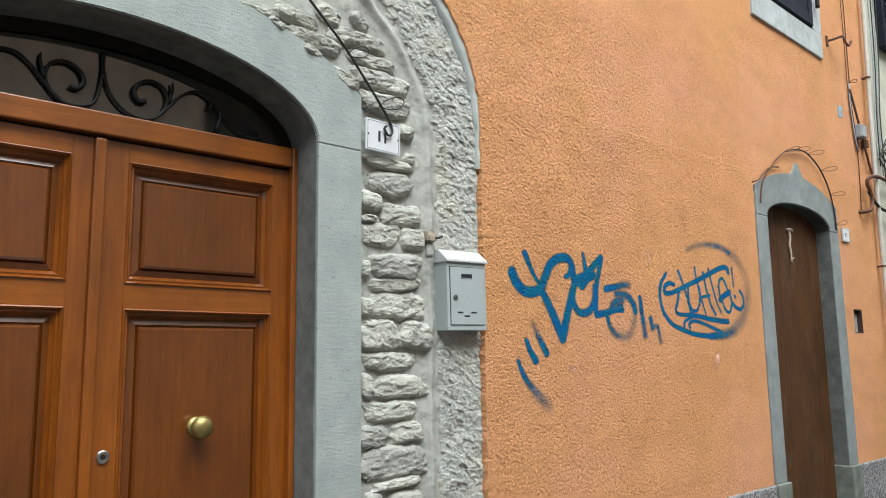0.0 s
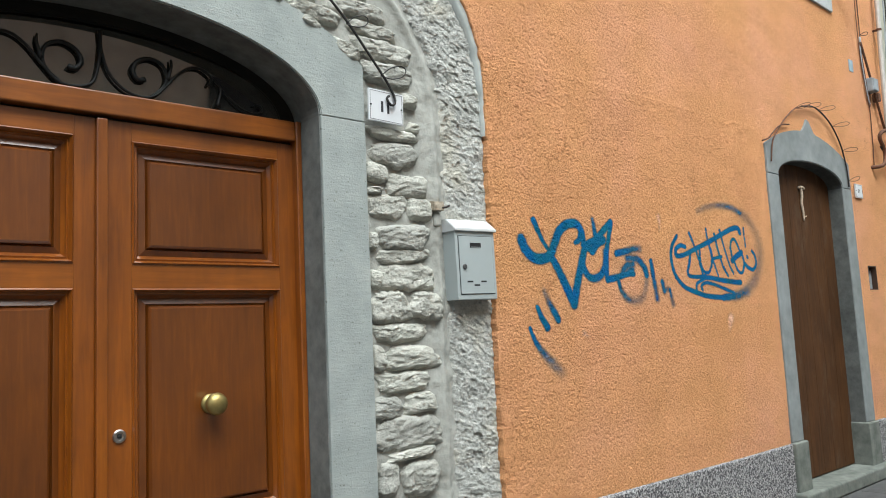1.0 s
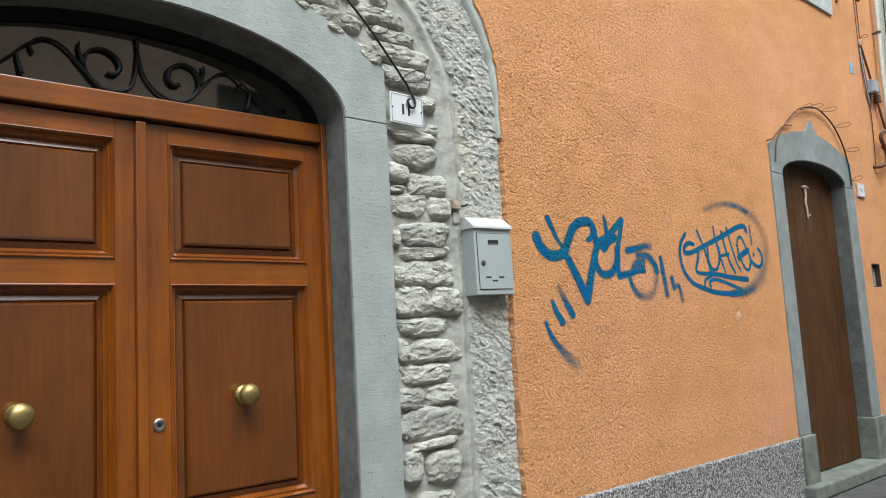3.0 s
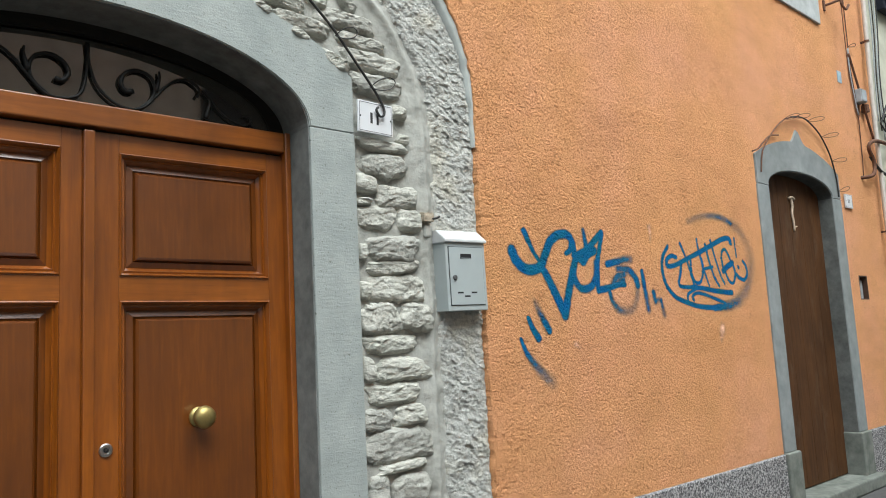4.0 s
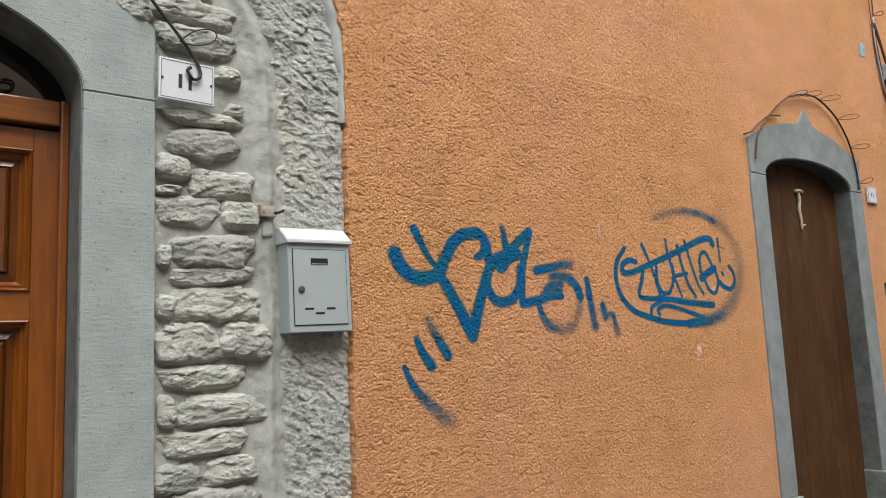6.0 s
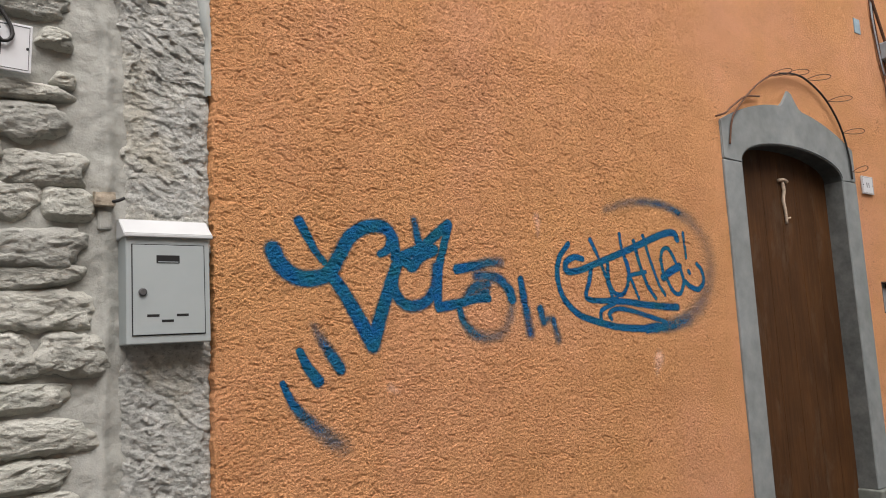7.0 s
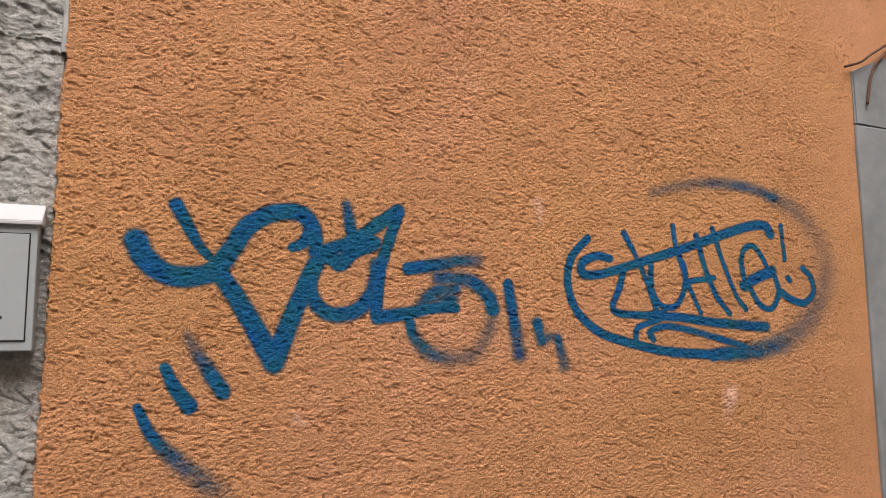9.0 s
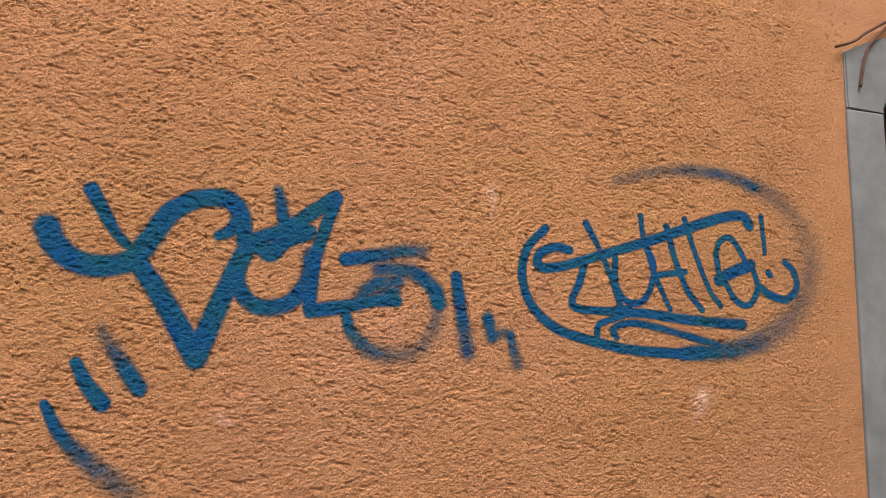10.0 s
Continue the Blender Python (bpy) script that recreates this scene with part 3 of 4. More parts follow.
for row in range(9):  # the courses over the shoulder and crown
    z = 2.47 + 0.078 * row
    reach = 1.27 * math.sqrt(max(0.0, 1 - ((z - 2.14) / 0.88) ** 2))
    x = X0 - reach if row % 2 else X0 - reach + 0.07
    while x < X0 + reach - 0.06:
        w = min(random.uniform(0.11, 0.24), X0 + reach - x)
        cx = x + w / 2
        clear = ((abs(cx - X0) - 0.3 * w) / 0.99) ** 2 + ((z - 2.10) / 0.50) ** 2 > 1.0
        if clear and not (cx > -1.50 and z < 2.80 and cx + 0.8 * (z - 2.5) > -1.42):
            stone(cx, z + random.uniform(-0.008, 0.008), w * 0.97, random.uniform(0.062, 0.078), -0.30 * min(1.0, abs(cx - X0) / 0.5) * (1 if cx > X0 else -1) + random.uniform(-0.07, 0.07), 300 + row * 20 + int(x * 7) % 19, 0.066, 12)
        x += w + 0.006


def half_arch(a, b, spring, n=28):
    return [(X0 + a * math.cos(t), spring + b * math.sin(t)) for t in (math.pi * k / n for k in range(n + 1))]


def ring_solid(name, inner, outer, y0, y1, material, parent, label="", bevel=0.006):
    """A solid between two polylines of equal length in the wall's plane."""
    bm = bmesh.new()
    rows = [[bm.verts.new((x, y, z)) for x, z in line] for line, y in ((inner, y0), (outer, y0), (outer, y1), (inner, y1))]
    for a, b in zip(rows, rows[1:] + rows[:1]):
        for k in range(len(inner) - 1):
            bm.faces.new((a[k], a[k + 1], b[k + 1], b[k]))
    for k in (0, -1):
        bm.faces.new([r[k] for r in rows])
    bmesh.ops.recalc_face_normals(bm, faces=bm.faces)
    if bevel:
        sharp = [e for e in bm.edges if len(e.link_faces) == 2 and e.calc_face_angle(0) > 0.9]
        bmesh.ops.bevel(bm, geom=sharp, offset=bevel, segments=2, affect="EDGES")
    return part(name, bm, material, parent, label)


surround = thing("stone_door_surround", "smooth grey sandstone surround of the great door", "door surround")
for side in (1, -1):
    x = sorted((X0 + side * 0.731, X0 + side * 0.930))
    box("jamb", (x[0], x[1], 0.012, 0.20, GROUND, SPRING - 0.0006), SANDSTONE, surround, "", 0.0035, 2)
inner, outer = half_arch(0.731, 0.292, SPRING, 56), []
for k in range(57):
    t = math.pi * k / 56
    ox, oz = X0 + 1.03 * math.cos(t), SPRING + 0.475 * math.sin(t) + 0.02
    if abs(ox - X0) > 0.930:
        ox = X0 + math.copysign(0.930, ox - X0)
        oz = SPRING + 0.0006 if k in (0, 56) else SPRING + 0.475 * math.sqrt(1 - (0.93 / 1.03) ** 2) * min(1, min(k, 56 - k) / 7.9) + 0.02
    outer.append((ox, oz))
inner[0], inner[-1] = (inner[0][0], SPRING + 0.0006), (inner[-1][0], SPRING + 0.0006)
ring_solid("arch", inner, outer, 0.012, 0.20, SANDSTONE, surround, "", 0.0035)

# thin linings whose colour holds weathering and the recess's shade
for side in (1, -1):
    x = sorted((X0 + side * 0.731, X0 + side * 0.727))
    box("reveal", (x[0], x[1], 0.022, 0.20, GROUND, SPRING - 0.0006), MID_STONE, surround, "weathered lining with shade in its darker colour", 0.0)
ring_solid("reveal", half_arch(0.727, 0.288, SPRING, 56), half_arch(0.7315, 0.2925, SPRING, 56), 0.022, 0.20, MID_STONE, surround, "weathered lining with shade in its darker colour", 0.0)

# ---- the great door ----
door = thing("door_1", "closed varnished wooden double door with raised panels", "door", kind="structure")
DY = 0.182  # face of the leaves


def raised_panel(x0, x1, z0, z1, parent):
    """A sunk moulding and a raised field, as one stepped mesh."""
    steps = ((0.0, 0.0), (0.005, -0.007), (0.011, 0.004), (0.013, 0.010), (0.019, 0.008), (0.022, 0.017), (0.031, 0.030),
             (0.051, 0.023), (0.053, 0.028), (0.0555, 0.022), (0.0575, 0.025), (0.059, 0.019), (0.067, 0.010), (0.071, 0.010))
    bm = bmesh.new()
    rings = []
    for i, y in steps:
        rings.append([bm.verts.new((x, DY + y, z)) for x, z in
                      ((x0 + i, z0 + i), (x1 - i, z0 + i), (x1 - i, z1 - i), (x0 + i, z1 - i))])
    for a, b in zip(rings[:6], rings[1:7]):
        for k in range(4):
            bm.faces.new((a[k], a[(k + 1) % 4], b[(k + 1) % 4], b[k]))
    part("moulding", bm, WOOD_V, parent)
    bm = bmesh.new()
    rings = []
    for i, y in steps[6:]:
        rings.append([bm.verts.new((x, DY + y, z)) for x, z in
                      ((x0 + i, z0 + i), (x1 - i, z0 + i), (x1 - i, z1 - i), (x0 + i, z1 - i))])
    for a, b in zip(rings, rings[1:]):
        for k in range(4):
            bm.faces.new((a[k], a[(k + 1) % 4], b[(k + 1) % 4], b[k]))
    bm.faces.new(rings[-1])
    part("panel", bm, WOOD_PANEL, parent, "darker raised wooden panel")


def leaf(x0, x1, px0, px1):
    ob = new("leaf")
    ob.parent = door
    tagged(ob, "varnished wooden leaf with raised panels")
    z = [0.085, 0.26, 0.585, 0.664, 1.444, 1.523, 1.936, 1.998]
    for a, b in ((x0, px0), (px1, x1)):
        box("stile", (a, b, DY, DY + 0.05, z[0], z[7]), WOOD_V, ob, "", 0.002)
    for a, b in ((z[0], z[1]), (z[2], z[3]), (z[4], z[5]), (z[6], z[7])):
        box("rail", (px0, px1, DY + 0.0005, DY + 0.05, a, b), WOOD_H, ob, "", 0.001)
    for a, b in ((z[1], z[2]), (z[3], z[4]), (z[5], z[6])):
        raised_panel(px0, px1, a, b, ob)
    return ob


right = leaf(-1.844, -1.150, -1.765, -1.225)
left = leaf(2 * X0 + 1.150, -1.880, 2 * X0 + 1.225, -1.944)
box("split", (-2.191, -2.1895, DY + 0.011, DY + 0.02, 1.60, 1.87), BLACK, left, "dark split in the panel", 0.0)
box("cover_strip", (-1.880, -1.846, DY - 0.022, DY + 0.03, 0.085, 1.995), WOOD_V, door, "strip over the meeting of the leaves", 0.004, 3)
for side in (1, -1):
    x = sorted((X0 + side * 0.7265, X0 + side * 0.702))
    box("frame_post", (x[0], x[1], DY - 0.034, DY + 0.06, 0.0835, 2.0855), WOOD_V, door, "", 0.006, 3)
bm = bmesh.new()
add_box(bm, X0 - 0.7015, X0 + 0.7015, DY - 0.03, DY + 0.06, 2.007, 2.083, 0.006, 3)
part("transom_bar", bm, WOOD_H, door)
# recessed black strip stands for the shadow gap below the bar
box("transom_gap_shade", (X0 - 0.7015, X0 + 0.7015, DY + 0.012, DY + 0.05, 1.9985, 2.0065), WOOD_DARK, door, "", 0.001)


def knob(x, z, parent):
    bm = lathe(bmesh.new(), ((0.0335, 0), (0.034, 0.006), (0.029, 0.012), (0.018, 0.016), (0.016, 0.022), (0.021, 0.030), (0.031, 0.037),
                             (0.0375, 0.047), (0.0385, 0.055), (0.036, 0.065), (0.028, 0.074), (0.015, 0.079), (0.004, 0.080)), (x, DY + 0.014, z))
    part("knob", bm, BRASS, parent, "round aged brass knob", smooth=True)


knob(-1.498, 1.048, right)
knob(2 * X0 + 1.498, 1.048, left)
bm = lathe(bmesh.new(), ((0.021, 0), (0.021, 0.005), (0.018, 0.008), (0.013, 0.0085), (0.012, 0.004), (0.003, 0.004)), (-1.806, DY, 0.975), 24)
lock = part("lock", bm, STEEL, right, "round steel lock cylinder", smooth=False)
box("keyhole", (-1.814, -1.798, DY - 0.0065, DY, 0.967, 0.983), BLACK, lock, "", 0.006, 3)
box("doorstep", (X0 - 0.93, X0 + 0.93, -0.15, 0.30, GROUND - 0.01, 0.083), WORN_STONE, door, "worn grey stone step", 0.012)

# fanlight with iron scrolls
ring_in, ring_out = half_arch(0.66, 0.238, 2.085, 40), half_arch(0.80, 0.36, 2.085, 40)
ring_solid("fanlight_frame", ring_in, ring_out, 0.2005, 0.285, WOOD_DARK, door, "black wooden arched frame")
bm = bmesh.new()
line = half_arch(0.70, 0.235, 2.078, 40)
bm.faces.new([bm.verts.new((x, 0.206, z)) for x, z in line])
part("pane", bm, GLASS, door, "dark reflecting fanlight glass")
bm = bmesh.new()
add_box(bm, X0 - 0.72, X0 + 0.72, 0.42, 0.44, 2.0, 2.42)
part("fanlight_back", bm, WOOD_DARK, door)

grille = thing("iron_grille", "black wrought-iron scroll grille before the fanlight", "grille")
for side in (1, -1):
    mir = (lambda pts: [(x if side > 0 else -3.678 - x - 0.048 * min(1.0, max(0.0, (-1.79 - x) / 0.076)), 0.192, z) for x, z in pts])
    tube("scroll", mir([(-1.866, 2.300), (-1.858, 2.232), (-1.835, 2.161), (-1.787, 2.113), (-1.730, 2.096), (-1.682, 2.108), (-1.639, 2.153),
                        (-1.597, 2.202), (-1.553, 2.232), (-1.507, 2.232), (-1.478, 2.205), (-1.490, 2.178)]), 0.0054, IRON, grille)
    tube("scroll", mir([(-1.700, 2.100), (-1.655, 2.140), (-1.642, 2.180), (-1.656, 2.221), (-1.702, 2.236), (-1.745, 2.214), (-1.757, 2.178),
                        (-1.738, 2.154), (-1.716, 2.160)]), 0.0038, IRON, grille, taper=2.6)
    tube("scroll", mir([(-1.52, 2.234), (-1.47, 2.205), (-1.43, 2.165), (-1.39, 2.13), (-1.35, 2.108), (-1.31, 2.102), (-1.28, 2.115), (-1.285, 2.135), (-1.31, 2.135)]), 0.0038, IRON, grille)
    for n, (x, z) in enumerate(((-1.632, 2.205), (-1.45, 2.14))):
        tube("iron_leaf", mir([(x - 0.006, z - 0.035), (x, z - 0.01), (x + 0.008, z + 0.02), (x + 0.006, z + 0.042)]), 0.009, IRON, grille, taper=0.3)
box("foot_bar", (X0 - 0.68, X0 + 0.68, 0.186, 0.198, 2.083, 2.092), IRON, grille, "", 0.001)

# ---- things on the stone pier ----


def mailbox():
    t = thing("mailbox", "pale grey metal mailbox fixed to the stone band", "mailbox", (-0.42, 0.0, 1.53))
    t.rotation_euler = (0, radians(-0.9), 0)
    w, z0, z1, y0, y1 = 0.1125, -0.146, 0.142, -0.034, 0.045
    box("body", (-w, w, y0, y1, z0, z1), BOX_GREY, t, "", 0.003)
    # sloping lid
    bm = bmesh.new()
    prof = ((y1, 0.196), (0.012, 0.196), (y0 - 0.010, 0.150), (y0 - 0.010, 0.140), (y1, 0.140))
    a = [bm.verts.new((-w - 0.006, y, z)) for y, z in prof]
    b = [bm.verts.new((w + 0.008, y, z)) for y, z in prof]
    for k in range(5):
        bm.faces.new((a[k], a[(k + 1) % 5], b[(k + 1) % 5], b[k]))
    bm.faces.new(a), bm.faces.new(b)
    bmesh.ops.recalc_face_normals(bm, faces=bm.faces)
    bmesh.ops.bevel(bm, geom=list(bm.edges), offset=0.002, segments=2, affect="EDGES")
    part("lid", bm, BOX_ROOF, t, "lighter sloping lid")
    box("door_gap", (-0.098, 0.098, y0 - 0.0015, y0 + 0.002, -0.124, 0.122), BLACK, t, "", 0.0)
    d = box("door", (-0.0955, 0.0955, y0 - 0.004, y0 + 0.001, -0.1215, 0.1195), BOX_GREY, t, "", 0.001)
    box("name_window", (-0.034, 0.028, y0 - 0.0055, y0, 0.071, 0.092), BLACK, d, "dark name window", 0.001)
    box("name_card", (-0.030, 0.024, y0 - 0.0060, y0, 0.0725, 0.0748), BOX_GREY, d, "", 0.0)
    for x0, x1, z in ((-0.060, -0.028, -0.071), (0.018, 0.050, -0.071), (-0.022, 0.010, -0.086)):
        box("slot", (x0, x1, y0 - 0.0046, y0, z - 0.0034, z + 0.0034), BLACK, d, "", 0.0)
    bm = lathe(bmesh.new(), ((0.011, 0), (0.011, 0.004), (0.008, 0.006), (0.0025, 0.006)), (-0.071, y0 - 0.004, -0.008), 18)
    part("lock", bm, LOCK_STEEL, d, "small dull steel lock")


mailbox()


def number_plate(x0, x1, z0, z1, y, marks, tilt=0.0, label="white enamel house-number plate with a thin black border"):
    t = thing("number_plate", label, "number plate", ((x0 + x1) / 2, y, (z0 + z1) / 2))
    t.rotation_euler = (0, tilt, 0)
    w, h = (x1 - x0) / 2, (z1 - z0) / 2
    box("plate", (-w, w, -0.004, 0.006, -h, h), ENAMEL, t, "", 0.002)
    e, b = 0.006, 0.0013
    for d in ((-w + e, w - e, h - e - b, h - e), (-w + e, w - e, -h + e, -h + e + b), (-w + e, -w + e + b, -h + e, h - e), (w - e - b, w - e, -h + e, h - e)):
        box("border", (d[0], d[1], -0.0048, 0, d[2], d[3]), INK, t, "", 0.0)
    for x in (-w + 0.010, w - 0.010):
        bm = lathe(bmesh.new(), ((0.0036, 0), (0.0036, 0.002), (0.001, 0.003)), (x, -0.004, 0), 10)
        part("screw", bm, INK, t)
    for mx0, mx1, mz0, mz1 in marks:
        box("dark_bar", (mx0, mx1, -0.0048, 0, mz0, mz1), INK, t, "", 0.0)
    return t


number_plate(-0.931, -0.763, 2.084, 2.212, -0.012, ((-0.026, -0.015, -0.024, 0.020), (0.004, 0.014, -0.026, 0.018)), 0.02)
number_plate(3.705, 3.845, 2.152, 2.262, -0.010, ((-0.018, -0.010, -0.015, 0.015), (0.008, 0.014, -0.015, 0.015)), 0.0,
             "small white house-number plate beside the small door")


def wire_loop(parent, at, length, rise, y, material=CABLE, r=0.0022, h=0.012):
    x, z = at
    pts = [(x, y, z), (x + 0.35 * length, y - 0.02, z + 0.35 * rise + h), (x + 0.8 * length, y - 0.03, z + 0.8 * rise + h), (x + length, y - 0.03, z + rise),
           (x + 0.8 * length, y - 0.03, z + 0.8 * rise - h), (x + 0.35 * length, y - 0.02, z + 0.35 * rise - h), (x, y, z)]
    tube("wire_loop", pts, r, material, parent, "", 5)


wire = thing("cable", "black cable hanging over the rubble with a curled end", "cable")
tube("sheath", [(-1.62, -0.02, 2.93), (-1.40, -0.02, 2.78), (-1.20, -0.018, 2.621), (-1.123, -0.018, 2.553), (-1.032, -0.018, 2.470), (-0.923, -0.02, 2.345),
                (-0.845, -0.022, 2.250), (-0.812, -0.024, 2.195), (-0.812, -0.026, 2.165), (-0.832, -0.026, 2.155), (-0.850, -0.026, 2.180), (-0.838, -0.026, 2.192)],
     0.0052, CABLE, wire)
wire_loop(wire, (-1.025, 2.448), 0.085, 0.022, -0.016, h=0.020)
wire_loop(wire, (-0.870, 2.270), 0.105, 0.030, -0.018, h=0.022)

# rusted stub of an old hinge in the band's edge
hinge = thing("hinge_stub", "rusted iron hinge stub bedded in a crumbling brick", "hinge stub")
bm = bmesh.new()
add_box(bm, -0.602, -0.550, 0.006, 0.06, 1.757, 1.795)
bmesh.ops.subdivide_edges(bm, edges=bm.edges[:], cuts=4, use_grid_fill=True)
for v in bm.verts:
    v.co += 0.004 * noise.noise_vector(v.co * 60)
part("brick_bit", bm, plain("crumbled_brick", (0.34, 0.29, 0.22), 0.9, 0, 0.35, 60, 0.6), hinge, "crumbled tan brick end")
tube("pin", [(-0.562, 0.016, 1.770), (-0.545, -0.002, 1.771), (-0.530, -0.006, 1.779)], 0.0045, CABLE, hinge)
box("socket", (-0.592, -0.552, 0.02, 0.06, 1.69, 1.75), MORTAR, hinge, "", 0.012, 3)

# ---- the small door ----
s2 = thing("small_door_surround", "grey sandstone surround with a pointed crown", "door surround")
HI, HO = 0.513, 0.672
for side in (1, -1):
    x = sorted((D2 + side * HI, D2 + side * HO))
    box("jamb", (x[0], x[1], -0.012, 0.13, 0.45, 2.206), GREY_STONE, s2, "", 0.006, 3)
    x = sorted((D2 + side * (HI - 0.015), D2 + side * (HO + 0.006)))
    box("base_block", (x[0], x[1], -0.035, 0.13, 0.135, 0.449), WORN_STONE, s2, "darker worn base block", 0.010, 3)
    # jamb lining, coloured darker for weathering and for shade
    x = sorted((D2 + side * HI, D2 + side * (HI - 0.004)))
    box("reveal", (x[0], x[1], -0.006, 0.13, 0.45, 2.206), MID_STONE, s2, "weathered jamb lining with shade in its colour", 0.0)
ai, ao = [], []
for k in range(41):
    t = math.pi * k / 40
    ai.append((D2 + HI * math.cos(t), 2.2085 + 0.138 * math.sin(t) ** 0.9))
    ox = D2 + HO * (1 - 2 * k / 40)
    u = (ox - D2) / HO
    oz = 2.572 - 0.165 * abs(u) ** 2.0
    oz += max(0.0, 0.115 * (1 - abs(ox - D2 - 0.012) / 0.105)) ** 1.25 * 1.7
    ao.append((ox, oz))
ai, ao = [ai[0]] + ai + [ai[-1]], [(ao[0][0], 2.2085)] + ao + [(ao[-1][0], 2.2085)]
ring_solid("arch", ai, ao, -0.012, 0.13, GREY_STONE, s2, "", 0.005)
# soffit lining; shade under the arch is part of its dark colour
ring_solid("reveal", [(D2 + 0.992 * (x - D2), z - 0.004) for x, z in ai[1:-1]], [(x, z + 0.0005) for x, z in ai[1:-1]], -0.006, 0.13, DARK_STONE, s2, "weathered soffit lining with shade in its dark colour", 0.0)

d2 = thing("door_2", "closed brown painted plank door", "door", kind="structure")
for k in range(6):
    x = D2 - HI + k * 2 * HI / 6
    box("plank", (x + 0.0008, x + 2 * HI / 6 - 0.0008, 0.098, 0.126, 0.15, 2.36), DOOR_BROWN, d2, "", 0.0012)
cord = thing("frayed_cord", "frayed pale strip hanging on the brown door", "cord")
tube("strip", [(2.985, 0.092, 2.18), (2.99, 0.088, 2.13), (2.978, 0.09, 2.07), (2.985, 0.088, 2.01), (2.990, 0.09, 1.94)], 0.011, CORD, cord, taper=0.7)
tube("knot", [(2.945, 0.09, 2.178), (2.985, 0.084, 2.186), (3.035, 0.09, 2.18)], 0.010, CORD, cord)
tube("tail", [(2.985, 0.09, 1.965), (3.03, 0.088, 1.975)], 0.005, CORD, cord)
st = thing("door_step", "worn grey stone threshold before the small door", "step")
bm = add_box(bmesh.new(), D2 - 0.71, D2 + 0.71, -0.10, 0.20, GROUND - 0.01, 0.142, 0.014, 3)
part("slab", bm, WORN_STONE, st)

ac = thing("arch_cable", "brown and black cable looped over the small door", "cable")
tube("rusty_length", [(2.335, -0.022, 2.285), (2.365, -0.024, 2.40), (2.424, -0.022, 2.477), (2.600, -0.02, 2.618), (2.76, -0.02, 2.71), (2.895, -0.02, 2.752)], 0.0048, RUSTY, ac)
tube("black_length", [(2.87, -0.022, 2.748), (3.02, -0.022, 2.772), (3.154, -0.022, 2.763), (3.343, -0.022, 2.686), (3.488, -0.022, 2.544), (3.557, -0.022, 2.370), (3.568, -0.022, 2.222)],
     0.0058, CABLE, ac)
tube("twig", [(2.240, -0.02, 2.415), (2.310, -0.03, 2.440), (2.382, -0.028, 2.487), (2.52, -0.02, 2.560), (2.651, -0.02, 2.583)], 0.005, RUSTY, ac)
for at, dx, dz in (((2.925, 2.752), 0.22, 0.05), ((2.76, 2.715), 0.20, 0.06), ((3.154, 2.763), 0.24, 0.055), ((3.379, 2.672), 0.25, 0.055), ((3.517, 2.500), 0.22, 0.035), ((3.582, 2.270), 0.14, 0.035)):
    wire_loop(ac, at, dx, dz, -0.02, RUSTY, 0.0022, 0.014)

# ---- the far end of the wall ----
win = thing("window_1", "small window with pale stone surround and dark shutter", "window", kind="structure")
at = Matrix.Translation((3.0, 0.0, 3.7))
win.matrix_world = at @ Matrix.Rotation(radians(1.7), 4, "Y") @ at.inverted()
box("sill", (2.44, 3.625, -0.018, 0.12, 3.655, 3.86), WHITE_STONE, win, "", 0.004)
box("frame_side", (2.44, 2.625, -0.018, 0.12, 3.861, 5.20), WHITE_STONE, win, "", 0.004)
box("frame_side", (3.47, 3.625, -0.018, 0.12, 3.861, 5.20), WHITE_STONE, win, "", 0.004)
box("lintel", (2.44, 3.625, -0.018, 0.12, 5.201, 5.38), WHITE_STONE, win, "", 0.004)
sh = box("shutter", (2.63, 3.455, -0.022, 0.03, 3.872, 5.19), SHUTTER, win, "dark painted wooden shutter", 0.006)
for x0, x1, z0, z1 in ((2.645, 2.72, 3.88, 5.18), (3.375, 3.45, 3.88, 5.18), (2.721, 3.374, 3.88, 3.97), (2.721, 3.374, 4.55, 4.64)):
    box("shutter_rail", (x0, x1, -0.030, -0.021, z0, z1), SHUTTER, sh, "", 0.003)
tube("hinge_pin", [(3.505, -0.05, 4.05), (3.505, -0.05, 4.14)], 0.018, IRON, win)

br = thing("wall_bracket", "rusty iron bracket with a hooked end", "bracket")
tube("arm", [(3.765, 0.01, 3.835), (3.80, -0.04, 3.848), (3.85, -0.10, 3.868), (3.845, -0.11, 3.825)], 0.010, RUSTY, br)
tube("hook", [(3.845, -0.11, 3.825), (3.90, -0.12, 3.795), (3.965, -0.12, 3.850)], 0.010, RUSTY, br)
box("wall_plate", (3.75, 3.78, -0.012, 0.02, 3.79, 3.88), RUSTY, br, "", 0.004)

vc = thing("wall_cables", "thin cables running down the orange wall", "cable")
tube("cable", [(4.17, -0.012, 4.9), (4.175, -0.012, 4.335), (4.165, -0.012, 4.02), (4.150, -0.012, 3.606), (4.143, -0.012, 3.40), (4.19, -0.012, 3.015), (4.175, -0.012, 2.668), (4.15, -0.012, 2.45)],
     0.0042, RUSTY, vc, "", 6, 0.05)
tube("cable", [(4.11, -0.012, 4.9), (4.115, -0.012, 4.1), (4.10, -0.012, 3.5), (4.13, -0.012, 3.2), (4.19, -0.012, 2.95), (4.225, -0.012, 3.02), (4.21, -0.012, 3.1)], 0.0032, RUSTY, vc, "", 6, 0.03)
